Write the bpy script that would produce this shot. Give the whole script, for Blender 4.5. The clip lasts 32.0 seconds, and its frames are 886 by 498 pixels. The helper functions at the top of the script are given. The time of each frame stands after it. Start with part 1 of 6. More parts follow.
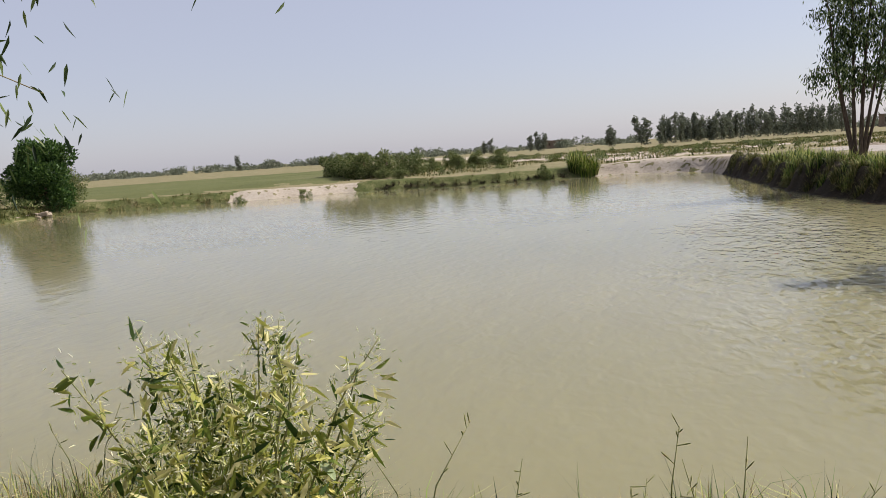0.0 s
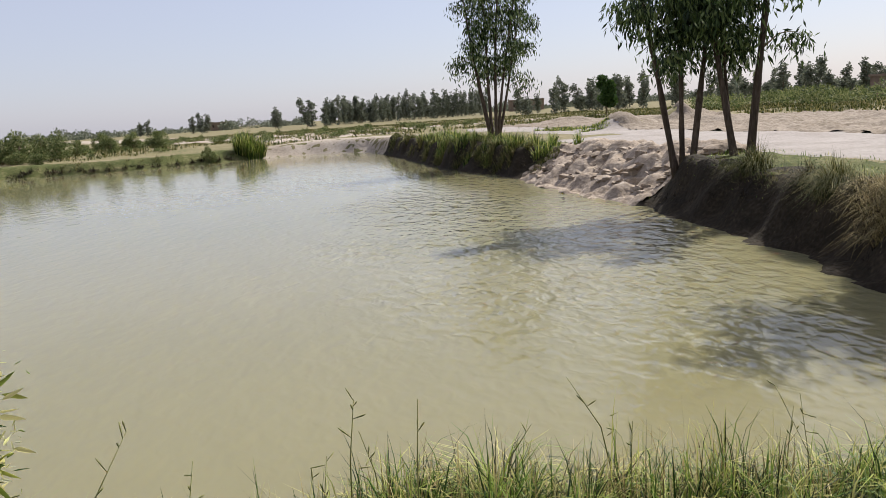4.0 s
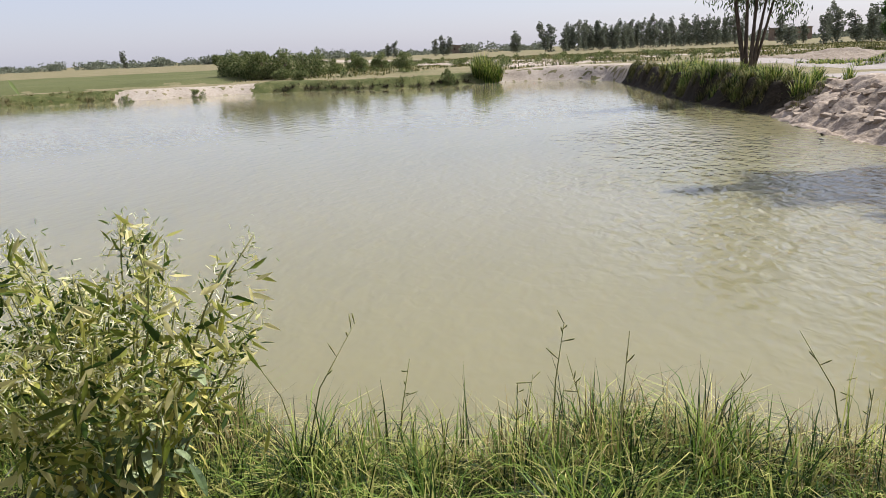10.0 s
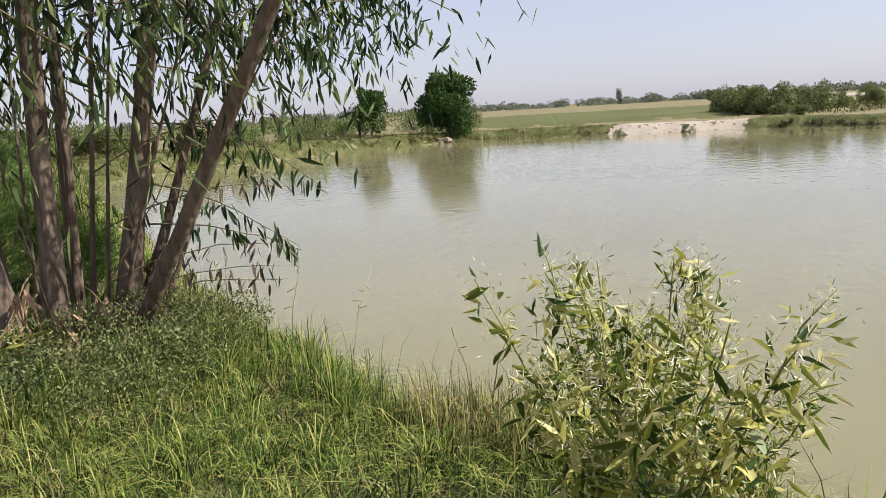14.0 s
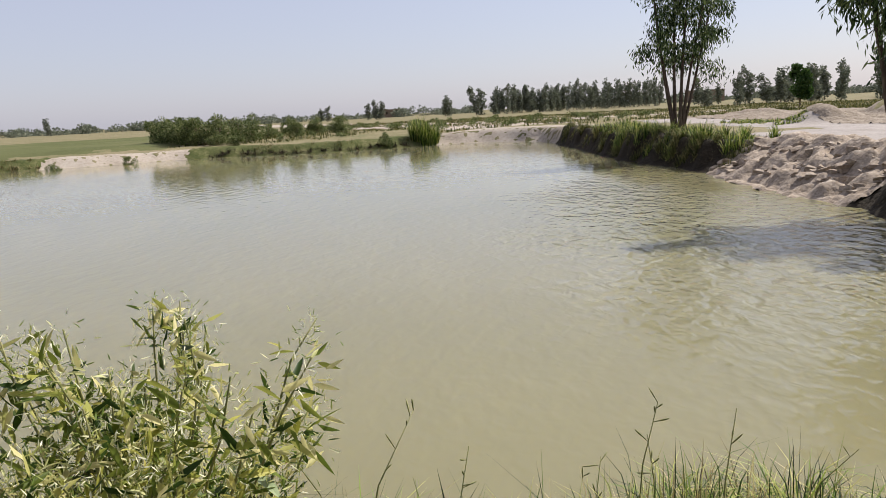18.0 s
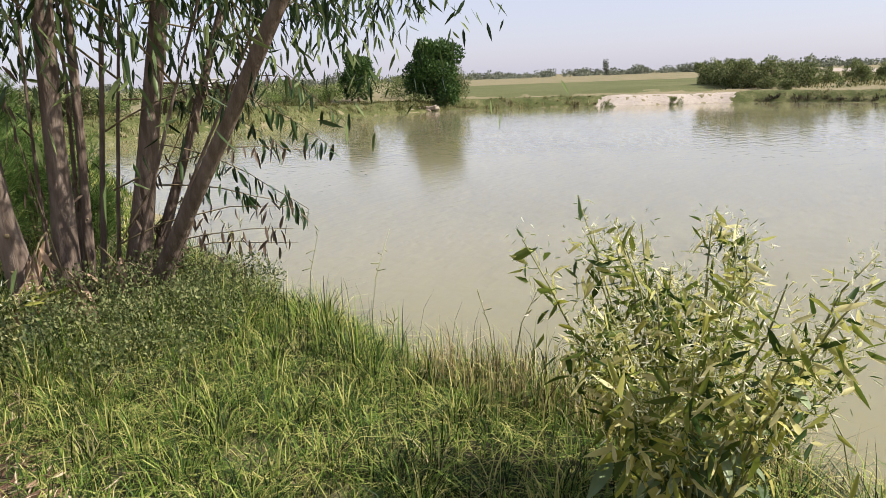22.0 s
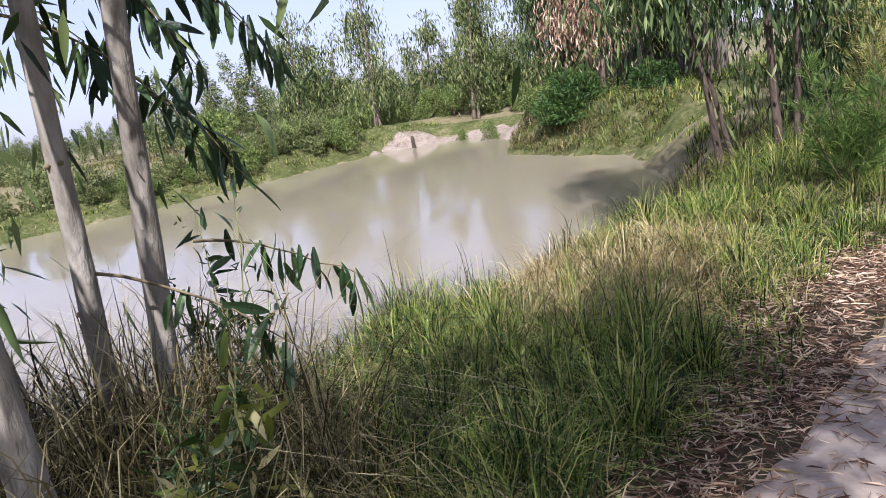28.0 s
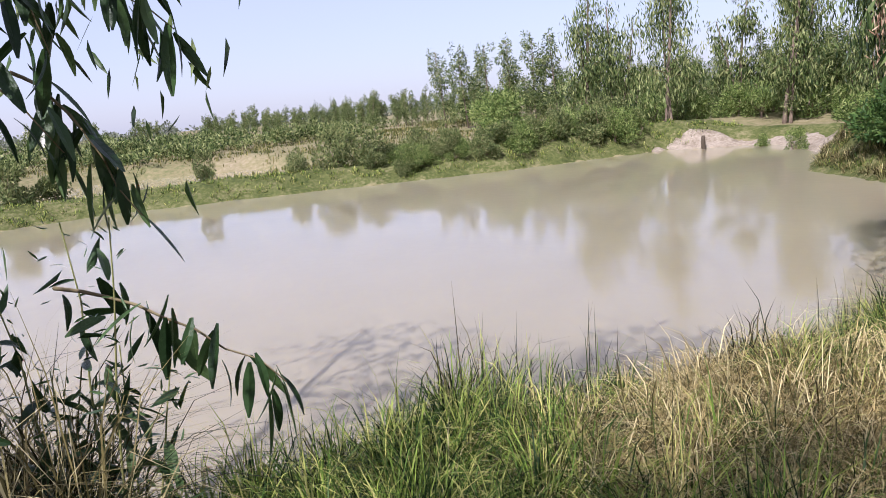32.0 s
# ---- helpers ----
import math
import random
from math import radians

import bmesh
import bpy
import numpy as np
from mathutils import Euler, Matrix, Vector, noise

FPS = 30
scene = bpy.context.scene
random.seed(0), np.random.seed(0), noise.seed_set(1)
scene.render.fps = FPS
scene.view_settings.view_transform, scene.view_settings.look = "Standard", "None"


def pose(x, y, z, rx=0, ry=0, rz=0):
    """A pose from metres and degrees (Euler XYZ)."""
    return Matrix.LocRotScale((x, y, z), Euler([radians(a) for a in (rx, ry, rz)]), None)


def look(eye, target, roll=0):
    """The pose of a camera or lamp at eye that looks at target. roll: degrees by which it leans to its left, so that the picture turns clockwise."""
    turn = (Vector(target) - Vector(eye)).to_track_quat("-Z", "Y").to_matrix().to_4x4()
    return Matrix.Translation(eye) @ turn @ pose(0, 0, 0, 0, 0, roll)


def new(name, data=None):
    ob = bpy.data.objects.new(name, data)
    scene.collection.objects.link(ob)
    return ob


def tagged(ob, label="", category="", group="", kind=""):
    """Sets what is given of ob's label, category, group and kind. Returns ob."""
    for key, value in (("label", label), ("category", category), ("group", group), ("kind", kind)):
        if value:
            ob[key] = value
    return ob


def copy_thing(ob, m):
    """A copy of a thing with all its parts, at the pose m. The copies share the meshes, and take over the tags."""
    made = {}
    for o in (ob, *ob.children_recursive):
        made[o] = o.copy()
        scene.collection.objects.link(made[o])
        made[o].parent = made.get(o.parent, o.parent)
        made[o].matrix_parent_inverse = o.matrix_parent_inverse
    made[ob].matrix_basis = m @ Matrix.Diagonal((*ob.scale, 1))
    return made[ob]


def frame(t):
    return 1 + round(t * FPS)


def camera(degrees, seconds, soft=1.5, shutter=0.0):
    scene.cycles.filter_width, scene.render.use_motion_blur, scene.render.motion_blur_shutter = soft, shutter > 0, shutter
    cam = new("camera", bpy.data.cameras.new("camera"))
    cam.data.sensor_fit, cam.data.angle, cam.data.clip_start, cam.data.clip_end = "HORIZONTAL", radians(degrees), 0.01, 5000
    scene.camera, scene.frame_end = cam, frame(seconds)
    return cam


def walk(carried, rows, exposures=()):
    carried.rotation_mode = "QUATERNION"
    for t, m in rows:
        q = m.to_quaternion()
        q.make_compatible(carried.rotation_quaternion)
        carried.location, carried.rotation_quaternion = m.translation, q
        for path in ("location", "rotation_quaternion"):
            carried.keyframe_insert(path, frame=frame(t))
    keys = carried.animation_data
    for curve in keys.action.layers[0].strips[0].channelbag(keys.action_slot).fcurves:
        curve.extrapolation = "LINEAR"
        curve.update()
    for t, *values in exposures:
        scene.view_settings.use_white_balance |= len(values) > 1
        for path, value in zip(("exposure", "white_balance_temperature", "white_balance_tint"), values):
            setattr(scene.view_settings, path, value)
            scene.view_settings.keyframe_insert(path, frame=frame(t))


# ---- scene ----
# --- camera and its walk: seconds, eye x y z, heading, tilt, lean in degrees
cam = camera(62.37, 32.0, 0.6)
PATH = [
    (0.0, 0.086, -0.483, 1.551, 11.42, -7.46, -4.01),
    (0.5, -0.035, -0.474, 1.546, 15.28, -6.34, -4.51),
    (1.0, -0.030, -0.390, 1.537, 20.45, -7.23, -4.52),
    (1.5, 0.010, -0.283, 1.526, 23.77, -9.38, -4.81),
    (2.0, 0.117, -0.295, 1.519, 18.68, -10.54, -4.27),
    (2.5, 0.164, -0.320, 1.517, 13.65, -10.71, -3.78),
    (3.0, 0.230, -0.309, 1.518, 3.65, -9.73, -3.16),
    (3.5, 0.242, -0.416, 1.506, -6.33, -10.34, -3.31),
    (4.0, 0.213, -0.519, 1.509, -13.84, -10.56, -3.81),
    (4.5, 0.083, -0.545, 1.503, -19.52, -10.51, -2.94),
    (6.5, -0.041, -0.676, 1.492, -31.67, -13.88, -1.99),
    (7.0, -0.123, -0.675, 1.491, -35.58, -12.62, -1.45),
    (7.5, -0.081, -0.666, 1.475, -32.85, -16.14, -1.51),
    (8.0, -0.015, -0.666, 1.484, -26.72, -15.69, -1.11),
    (8.5, 0.002, -0.621, 1.477, -20.52, -15.52, -1.32),
    (9.0, 0.093, -0.581, 1.483, -6.58, -16.33, -2.37),
    (9.5, 0.215, -0.575, 1.476, 0.62, -15.31, -2.53),
    (10.0, 0.223, -0.526, 1.482, 4.22, -15.14, -2.51),
    (10.5, 0.276, -0.475, 1.487, 10.29, -14.01, -2.69),
    (11.0, 0.247, -0.408, 1.486, 15.76, -12.57, -2.91),
    (11.5, 0.221, -0.310, 1.485, 20.57, -12.38, -2.79),
    (12.0, 0.165, -0.260, 1.498, 25.43, -12.20, -3.26),
    (12.5, 0.175, -0.233, 1.484, 28.95, -11.81, -3.15),
    (13.0, 0.191, -0.224, 1.480, 32.42, -11.80, -3.22),
    (13.5, 0.252, -0.211, 1.467, 39.17, -11.56, -3.86),
    (15.5, 0.403, -0.180, 1.498, 41.22, -10.01, -2.93),
    (16.0, 0.437, -0.154, 1.485, 33.35, -9.71, -3.27),
    (16.5, 0.458, -0.092, 1.485, 22.35, -10.77, -1.57),
    (17.0, 0.460, -0.070, 1.480, 14.04, -10.66, -2.00),
    (17.5, 0.492, -0.058, 1.470, 6.33, -11.19, -1.90),
    (18.0, 0.422, -0.100, 1.496, -1.14, -10.63, -3.01),
    (18.5, 0.435, -0.142, 1.485, -6.18, -10.98, -3.13),
    (19.0, 0.443, -0.090, 1.503, -3.81, -11.27, -3.30),
    (19.5, 0.477, -0.123, 1.484, 0.88, -11.82, -3.80),
    (20.0, 0.427, -0.078, 1.488, 7.57, -11.54, -3.29),
    (20.5, 0.318, -0.088, 1.481, 13.60, -11.97, -3.27),
    (21.0, 0.272, -0.041, 1.470, 24.68, -12.68, -2.98),
    (21.5, 0.248, -0.140, 1.471, 29.94, -12.80, -2.31),
    (22.0, 0.145, -0.076, 1.463, 39.12, -13.13, -2.20),
    (22.5, 0.064, -0.088, 1.483, 52.85, -12.96, -1.71),
    (23.0, 0.001, -0.008, 1.485, 66.52, -13.39, -1.25),
    (23.5, -0.133, 0.066, 1.458, 77.61, -12.66, -1.12),
    (24.0, -0.300, 0.173, 1.452, 89.82, -12.30, -1.30),
    (24.5, -0.439, 0.278, 1.436, 104.80, -13.01, -2.42),
    (25.0, -0.535, 0.384, 1.419, 117.50, -14.53, -3.66),
    (25.5, -0.565, 0.527, 1.438, 125.72, -11.35, -4.94),
    (27.5, -0.322, 1.362, 1.497, 130.61, -14.78, -8.00),
    (28.0, -0.358, 1.674, 1.523, 127.71, -12.65, -10.14),
    (28.5, -0.188, 2.065, 1.509, 128.90, -12.56, -6.37),
    (29.0, -0.093, 2.348, 1.532, 130.24, -13.85, -4.56),
    (29.5, -0.270, 2.559, 1.525, 134.25, -11.35, -3.48),
    (30.0, -0.392, 2.715, 1.504, 136.73, -12.28, -5.54),
    (30.5, -0.388, 2.959, 1.486, 143.16, -12.98, -4.89),
    (31.0, -0.383, 3.196, 1.481, 148.93, -12.99, -5.00),
    (31.5, -0.514, 3.334, 1.502, 147.42, -11.05, -2.76),
    (32.0, -0.610, 3.455, 1.483, 150.37, -10.92, -5.21),
]


def aim(x, y, z, heading, tilt, lean):
    a, b = radians(heading), radians(tilt)
    return look((x, y, z), (x + math.cos(b) * math.cos(a), y + math.cos(b) * math.sin(a), z + math.sin(b)), lean)


EXPOSURES = [(0.0, 0.40, 6500, 11), (1.0, 0.40, 6480, 11), (2.0, 0.47, 6450, 11), (3.0, 0.48, 6420, 11), (4.5, 0.53, 6350, 11), (6.5, 0.88, 6280, 12), (8.5, 0.94, 6150, 12), (10.0, 0.62, 6230, 12), (13.0, 0.64, 6350, 12), (16.0, 0.68, 6420, 12), (17.0, 0.42, 6450, 12),
             (18.0, 0.46, 6400, 12), (21.0, 0.47, 6350, 12), (22.0, 0.76, 6350, 14), (23.0, 0.84, 6250, 15), (25.0, 0.92, 6000, 17), (28.0, 0.90, 5700, 21), (30.0, 0.83, 5750, 21), (32.0, 0.82, 5850, 20)]
walk(cam, [(t, aim(*row)) for t, *row in PATH], EXPOSURES)

# --- daylight
SUN_EL, SUN_AZ = 46.0, -58.0   # elevation, heading from +x
world = bpy.data.worlds.new("sky")
scene.world = world
world.use_nodes = True
wn = world.node_tree
sky = wn.nodes.new("ShaderNodeTexSky")
sky.sky_type, sky.sun_disc = "NISHITA", False
sky.sun_elevation, sky.sun_rotation = radians(SUN_EL), radians(90 - SUN_AZ)
sky.air_density, sky.dust_density, sky.ozone_density, sky.altitude = 1.0, 1.2, 3.0, 0
haze = wn.nodes.new("ShaderNodeMix")   # dust haze that pales the whole sky
haze.data_type = "RGBA"
haze.inputs[0].default_value = 0.62
haze.inputs[7].default_value = (4.85, 4.75, 5.55, 1)
wn.links.new(sky.outputs[0], haze.inputs[6])
wn.links.new(haze.outputs[2], wn.nodes["Background"].inputs[0])
wn.nodes["Background"].inputs[1].default_value = 0.095
sun = new("sun", bpy.data.lights.new("sun", "SUN"))
sun.data.energy, sun.data.angle, sun.data.color = 5.0, radians(0.6), (1.0, 0.95, 0.87)
sd = (math.cos(radians(SUN_EL)) * math.cos(radians(SUN_AZ)), math.cos(radians(SUN_EL)) * math.sin(radians(SUN_AZ)), math.sin(radians(SUN_EL)))
sun.matrix_world = look(tuple(60 * c for c in sd), (0, 0, 0))


# --- materials
def material(name, colors, scale=3.0, rough=0.9, bump=0.3, bump_scale=None, detail=8, island=0.0, through_light=0.0, spec=0.12, obj_rand=False, stretch=(1, 1, 1), fine=None):
    """Noise between two or three base colours, with relief; island: share of variation per piece."""
    m = bpy.data.materials.new(name)
    m.use_nodes = True
    nt = m.node_tree
    n, l = nt.nodes, nt.links
    p = n["Principled BSDF"]
    p.inputs["Roughness"].default_value = rough
    p.inputs["Specular IOR Level"].default_value = spec
    co = n.new("ShaderNodeNewGeometry")
    mp = n.new("ShaderNodeMapping")
    mp.inputs["Scale"].default_value = stretch
    l.new(co.outputs["Position"], mp.inputs["Vector"])
    no = n.new("ShaderNodeTexNoise")
    no.inputs["Scale"].default_value, no.inputs["Detail"].default_value, no.inputs["Roughness"].default_value = scale, detail, 0.62
    l.new(mp.outputs[0], no.inputs["Vector"])
    fac = no.outputs["Fac"]
    if fine:
        n2 = n.new("ShaderNodeTexNoise")
        n2.inputs["Scale"].default_value, n2.inputs["Detail"].default_value = fine, 4
        l.new(mp.outputs[0], n2.inputs["Vector"])
        mx2 = n.new("ShaderNodeMix")
        mx2.inputs[0].default_value = 0.45
        l.new(fac, mx2.inputs[2]), l.new(n2.outputs["Fac"], mx2.inputs[3])
        fac = mx2.outputs[0]
    if island or obj_rand:
        mx = n.new("ShaderNodeMix")
        mx.inputs[0].default_value = island or 0.5
        src = co.outputs["Random Per Island"]
        if obj_rand:
            src = n.new("ShaderNodeObjectInfo").outputs["Random"]
        l.new(fac, mx.inputs[2]), l.new(src, mx.inputs[3])
        fac = mx.outputs[0]
    ramp = n.new("ShaderNodeValToRGB")
    lo, hi = (0.3, 0.7) if not island else (0.22, 0.8)
    el = ramp.color_ramp.elements
    el[0].position, el[1].position = lo, hi
    el[0].color, el[1].color = (*colors[0], 1), (*colors[-1], 1)
    for i, c in enumerate(colors[1:-1]):
        e = el.new(lo + (hi - lo) * (i + 1) / (len(colors) - 1))
        e.color = (*c, 1)
    l.new(fac, ramp.inputs[0])
    l.new(ramp.outputs[0], p.inputs["Base Color"])
    if bump:
        bn = n.new("ShaderNodeTexNoise")
        bn.inputs["Scale"].default_value, bn.inputs["Detail"].default_value = bump_scale or scale * 4, 6
        l.new(mp.outputs[0], bn.inputs["Vector"])
        b = n.new("ShaderNodeBump")
        b.inputs["Strength"].default_value, b.inputs["Distance"].default_value = bump, 0.05
        l.new(bn.outputs["Fac"], b.inputs["Height"]), l.new(b.outputs[0], p.inputs["Normal"])
    if through_light:
        tr = n.new("ShaderNodeBsdfTranslucent")
        l.new(ramp.outputs[0], tr.inputs["Color"])
        ms = n.new("ShaderNodeMixShader")
        ms.inputs[0].default_value = through_light
        l.new(p.outputs[0], ms.inputs[1]), l.new(tr.outputs[0], ms.inputs[2])
        l.new(ms.outputs[0], n["Material Output"].inputs["Surface"])
    return m


def water_material(name, mud, deep, ripple_at, reach, calm, strong, gloss=0.04):
    """Muddy pond water: opaque silt below a glossy face, rippled by the wind in one stretch."""
    m = bpy.data.materials.new(name)
    m.use_nodes = True
    nt = m.node_tree
    n, l = nt.nodes, nt.links
    p = n["Principled BSDF"]
    p.inputs["Roughness"].default_value, p.inputs["IOR"].default_value = gloss, 1.33
    p.inputs["Specular IOR Level"].default_value = 0.5
    p.subsurface_method = "BURLEY"   # light spreads in the silt
    p.inputs["Subsurface Weight"].default_value, p.inputs["Subsurface Scale"].default_value = 1.0, 0.1
    p.inputs["Subsurface Radius"].default_value = (1.0, 0.9, 0.6)
    geo = n.new("ShaderNodeNewGeometry")
    no = n.new("ShaderNodeTexNoise")
    no.inputs["Scale"].default_value, no.inputs["Detail"].default_value = 0.12, 4
    l.new(geo.outputs["Position"], no.inputs["Vector"])
    ramp = n.new("ShaderNodeValToRGB")
    ramp.color_ramp.elements[0].position, ramp.color_ramp.elements[1].position = 0.35, 0.65
    ramp.color_ramp.elements[0].color, ramp.color_ramp.elements[1].color = (*mud, 1), (*deep, 1)
    l.new(no.outputs["Fac"], ramp.inputs[0]), l.new(ramp.outputs[0], p.inputs["Base Color"])
    # the rippled stretch, an ellipse with an uneven rim
    off = n.new("ShaderNodeVectorMath")
    off.operation = "SUBTRACT"
    off.inputs[1].default_value = (*ripple_at, -1.0)
    l.new(geo.outputs["Position"], off.inputs[0])
    div = n.new("ShaderNodeVectorMath")
    div.operation = "DIVIDE"
    div.inputs[1].default_value = (*reach, 1.0)
    l.new(off.outputs[0], div.inputs[0])
    ln = n.new("ShaderNodeVectorMath")
    ln.operation = "LENGTH"
    l.new(div.outputs[0], ln.inputs[0])
    ragged = n.new("ShaderNodeTexNoise")
    ragged.inputs["Scale"].default_value, ragged.inputs["Detail"].default_value = 0.35, 2
    l.new(geo.outputs["Position"], ragged.inputs["Vector"])
    both = n.new("ShaderNodeMath")
    both.operation = "ADD"
    l.new(ln.outputs["Value"], both.inputs[0]), l.new(ragged.outputs["Fac"], both.inputs[1])
    rng_ = n.new("ShaderNodeMapRange")
    rng_.interpolation_type = "SMOOTHSTEP"
    rng_.inputs["From Min"].default_value, rng_.inputs["From Max"].default_value = 1.5, 0.75
    rng_.inputs["To Min"].default_value, rng_.inputs["To Max"].default_value = calm, strong
    l.new(both.outputs[0], rng_.inputs["Value"])
    # wavelets of two lengths
    heights = []
    for turn, stretch, scale, detail in ((38, (1.0, 1.6, 1), 2.2, 1.0), (10, (1.0, 1.4, 1), 4.6, 1.0)):
        mp = n.new("ShaderNodeMapping")
        mp.inputs["Rotation"].default_value, mp.inputs["Scale"].default_value = (0, 0, radians(turn)), stretch
        l.new(geo.outputs["Position"], mp.inputs["Vector"])
        w = n.new("ShaderNodeTexNoise")
        w.inputs["Scale"].default_value, w.inputs["Detail"].default_value, w.inputs["Distortion"].default_value = scale, detail, 0.5
        l.new(mp.outputs[0], w.inputs["Vector"])
        heights.append(w.outputs["Fac"])
    mix = n.new("ShaderNodeMix")
    mix.inputs[0].default_value = 0.3
    l.new(heights[0], mix.inputs[2]), l.new(heights[1], mix.inputs[3])
    b = n.new("ShaderNodeBump")
    b.inputs["Distance"].default_value = 0.085
    l.new(rng_.outputs[0], b.inputs["Strength"]), l.new(mix.outputs[0], b.inputs["Height"]), l.new(b.outputs[0], p.inputs["Normal"])
    return m


M = {}
M["soil"] = material("soil", [(0.246, 0.197, 0.131), (0.344, 0.287, 0.213), (0.410, 0.353, 0.279)], 0.6, 0.95, 0.5, 9, fine=14)
M["scrub"] = material("scrub_ground", [(0.082, 0.098, 0.037), (0.180, 0.156, 0.082), (0.271, 0.221, 0.148)], 0.25, 0.95, 0.5, 5, fine=4)
M["track"] = material("pale_dust", [(0.14, 0.102, 0.075), (0.28, 0.225, 0.178), (0.37, 0.312, 0.255), (0.45, 0.39, 0.328)], 0.9, 0.95, 0.15, 30, fine=16)
M["lot"] = material("grey_dust", [(0.22, 0.19, 0.165), (0.30, 0.27, 0.245), (0.37, 0.335, 0.305)], 0.7, 0.95, 0.2, 14, fine=9)
M["straw"] = material("golden_straw", [(0.06, 0.05, 0.02), (0.20, 0.155, 0.06), (0.44, 0.34, 0.15), (0.68, 0.58, 0.32)], 1.2, 0.7, 0, island=0.7, through_light=0.3, spec=0.14)
M["sand"] = material("pale_sand", [(0.230, 0.189, 0.143), (0.344, 0.295, 0.238), (0.426, 0.377, 0.316)], 0.4, 0.95, 0.5, 6, fine=5)
M["clay"] = material("cut_clay", [(0.164, 0.123, 0.082), (0.312, 0.254, 0.197), (0.451, 0.385, 0.320)], 2.2, 0.95, 0.9, 8, fine=12)
M["clay_pale"] = material("pale_clay", [(0.107, 0.082, 0.057), (0.238, 0.197, 0.152), (0.353, 0.303, 0.250)], 1.9, 0.95, 0.9, 7, fine=9)
M["crop"] = material("green_crop", [(0.061, 0.070, 0.025), (0.094, 0.102, 0.037), (0.139, 0.131, 0.061)], 0.12, 0.95, 0.6, 8, fine=6)
M["grass"] = material("fresh_grass", [(0.010, 0.022, 0.005), (0.046, 0.090, 0.016), (0.125, 0.205, 0.034), (0.26, 0.34, 0.058), (0.48, 0.45, 0.15)], 0.9, 0.5, 0, island=0.8, through_light=0.33, spec=0.16)
M["grass_dry"] = material("dry_grass", [(0.028, 0.025, 0.010), (0.075, 0.064, 0.023), (0.20, 0.165, 0.065), (0.52, 0.45, 0.24)], 1.2, 0.7, 0, island=0.7, through_light=0.25, spec=0.14)
# brown reed and dead grass, darkened: the trees' shade is in the colour
M["grass_shade"] = material("shaded_reed", [(0.009, 0.011, 0.005), (0.028, 0.028, 0.011), (0.085, 0.07, 0.03), (0.23, 0.185, 0.09)], 1.2, 0.7, 0, island=0.7, through_light=0.2, spec=0.14)
M["grass_bank"] = material("bank_grass", [(0.02, 0.028, 0.008), (0.06, 0.075, 0.018), (0.15, 0.145, 0.045), (0.34, 0.28, 0.13)], 0.5, 0.7, 0, island=0.5, through_light=0.25, spec=0.14)
M["euc"] = material("eucalyptus_leaf", [(0.014, 0.028, 0.009), (0.05, 0.085, 0.024), (0.17, 0.215, 0.075)], 1.0, 0.45, 0, island=0.75, through_light=0.2, spec=0.23)
M["euc_far"] = material("young_eucalyptus_leaf", [(0.022, 0.04, 0.012), (0.11, 0.155, 0.045), (0.34, 0.36, 0.15)], 0.5, 0.5, 0, island=0.65, through_light=0.32, spec=0.18)
M["broad"] = material("dark_broad_leaf", [(0.025, 0.055, 0.015), (0.05, 0.10, 0.025), (0.10, 0.16, 0.04)], 0.8, 0.5, 0, island=0.6, through_light=0.25, spec=0.18)
M["bushleaf"] = material("pale_green_leaf", [(0.035, 0.065, 0.012), (0.16, 0.20, 0.03), (0.36, 0.36, 0.08), (0.66, 0.60, 0.28)], 3.0, 0.42, 0, island=0.85, through_light=0.42, spec=0.18)
M["scrubleaf"] = material("scrub_leaf", [(0.05, 0.075, 0.027), (0.14, 0.17, 0.058), (0.29, 0.30, 0.13)], 0.6, 0.6, 0, island=0.6, through_light=0.3)
# leaf of the far trees, paled: the haze of distance is in its colour
M["hazeleaf"] = material("haze_paled_leaf", [(0.107, 0.123, 0.086), (0.164, 0.180, 0.131), (0.238, 0.254, 0.184)], 0.1, 0.9, 0, island=0.6, through_light=0.25)
M["bankleaf"] = material("bright_shrub_leaf", [(0.045, 0.075, 0.02), (0.15, 0.215, 0.055), (0.35, 0.40, 0.14)], 0.8, 0.5, 0, island=0.6, through_light=0.35)
M["deadleaf"] = material("fallen_leaf", [(0.10, 0.055, 0.035), (0.235, 0.14, 0.09), (0.40, 0.28, 0.18), (0.58, 0.46, 0.32)], 3.0, 0.8, 0, island=0.85, through_light=0.1)
M["feather"] = material("casuarina_needle", [(0.035, 0.075, 0.018), (0.12, 0.21, 0.045), (0.30, 0.39, 0.11)], 1.2, 0.5, 0, island=0.6, through_light=0.35)
M["leaf_curled"] = material("withered_leaf", [(0.022, 0.017, 0.011), (0.085, 0.06, 0.04), (0.22, 0.17, 0.12)], 4.0, 0.7, 0, island=0.7)
M["bark_dark"] = material("dark_bark", [(0.035, 0.026, 0.02), (0.08, 0.06, 0.045), (0.16, 0.125, 0.095)], 3.5, 0.9, 0.7, 20, stretch=(1, 1, 0.25), fine=22)
M["bark"] = material("pale_bark", [(0.09, 0.075, 0.055), (0.24, 0.215, 0.17), (0.42, 0.39, 0.33)], 4.0, 0.85, 0.7, 18, stretch=(1, 1, 0.3), fine=20)
M["bark_brown"] = material("brown_bark", [(0.07, 0.05, 0.038), (0.16, 0.12, 0.09), (0.29, 0.23, 0.18)], 3.5, 0.9, 0.7, 20, stretch=(1, 1, 0.25), fine=22)
M["twig"] = material("twig", [(0.12, 0.09, 0.05), (0.22, 0.18, 0.10)], 6, 0.85, 0)
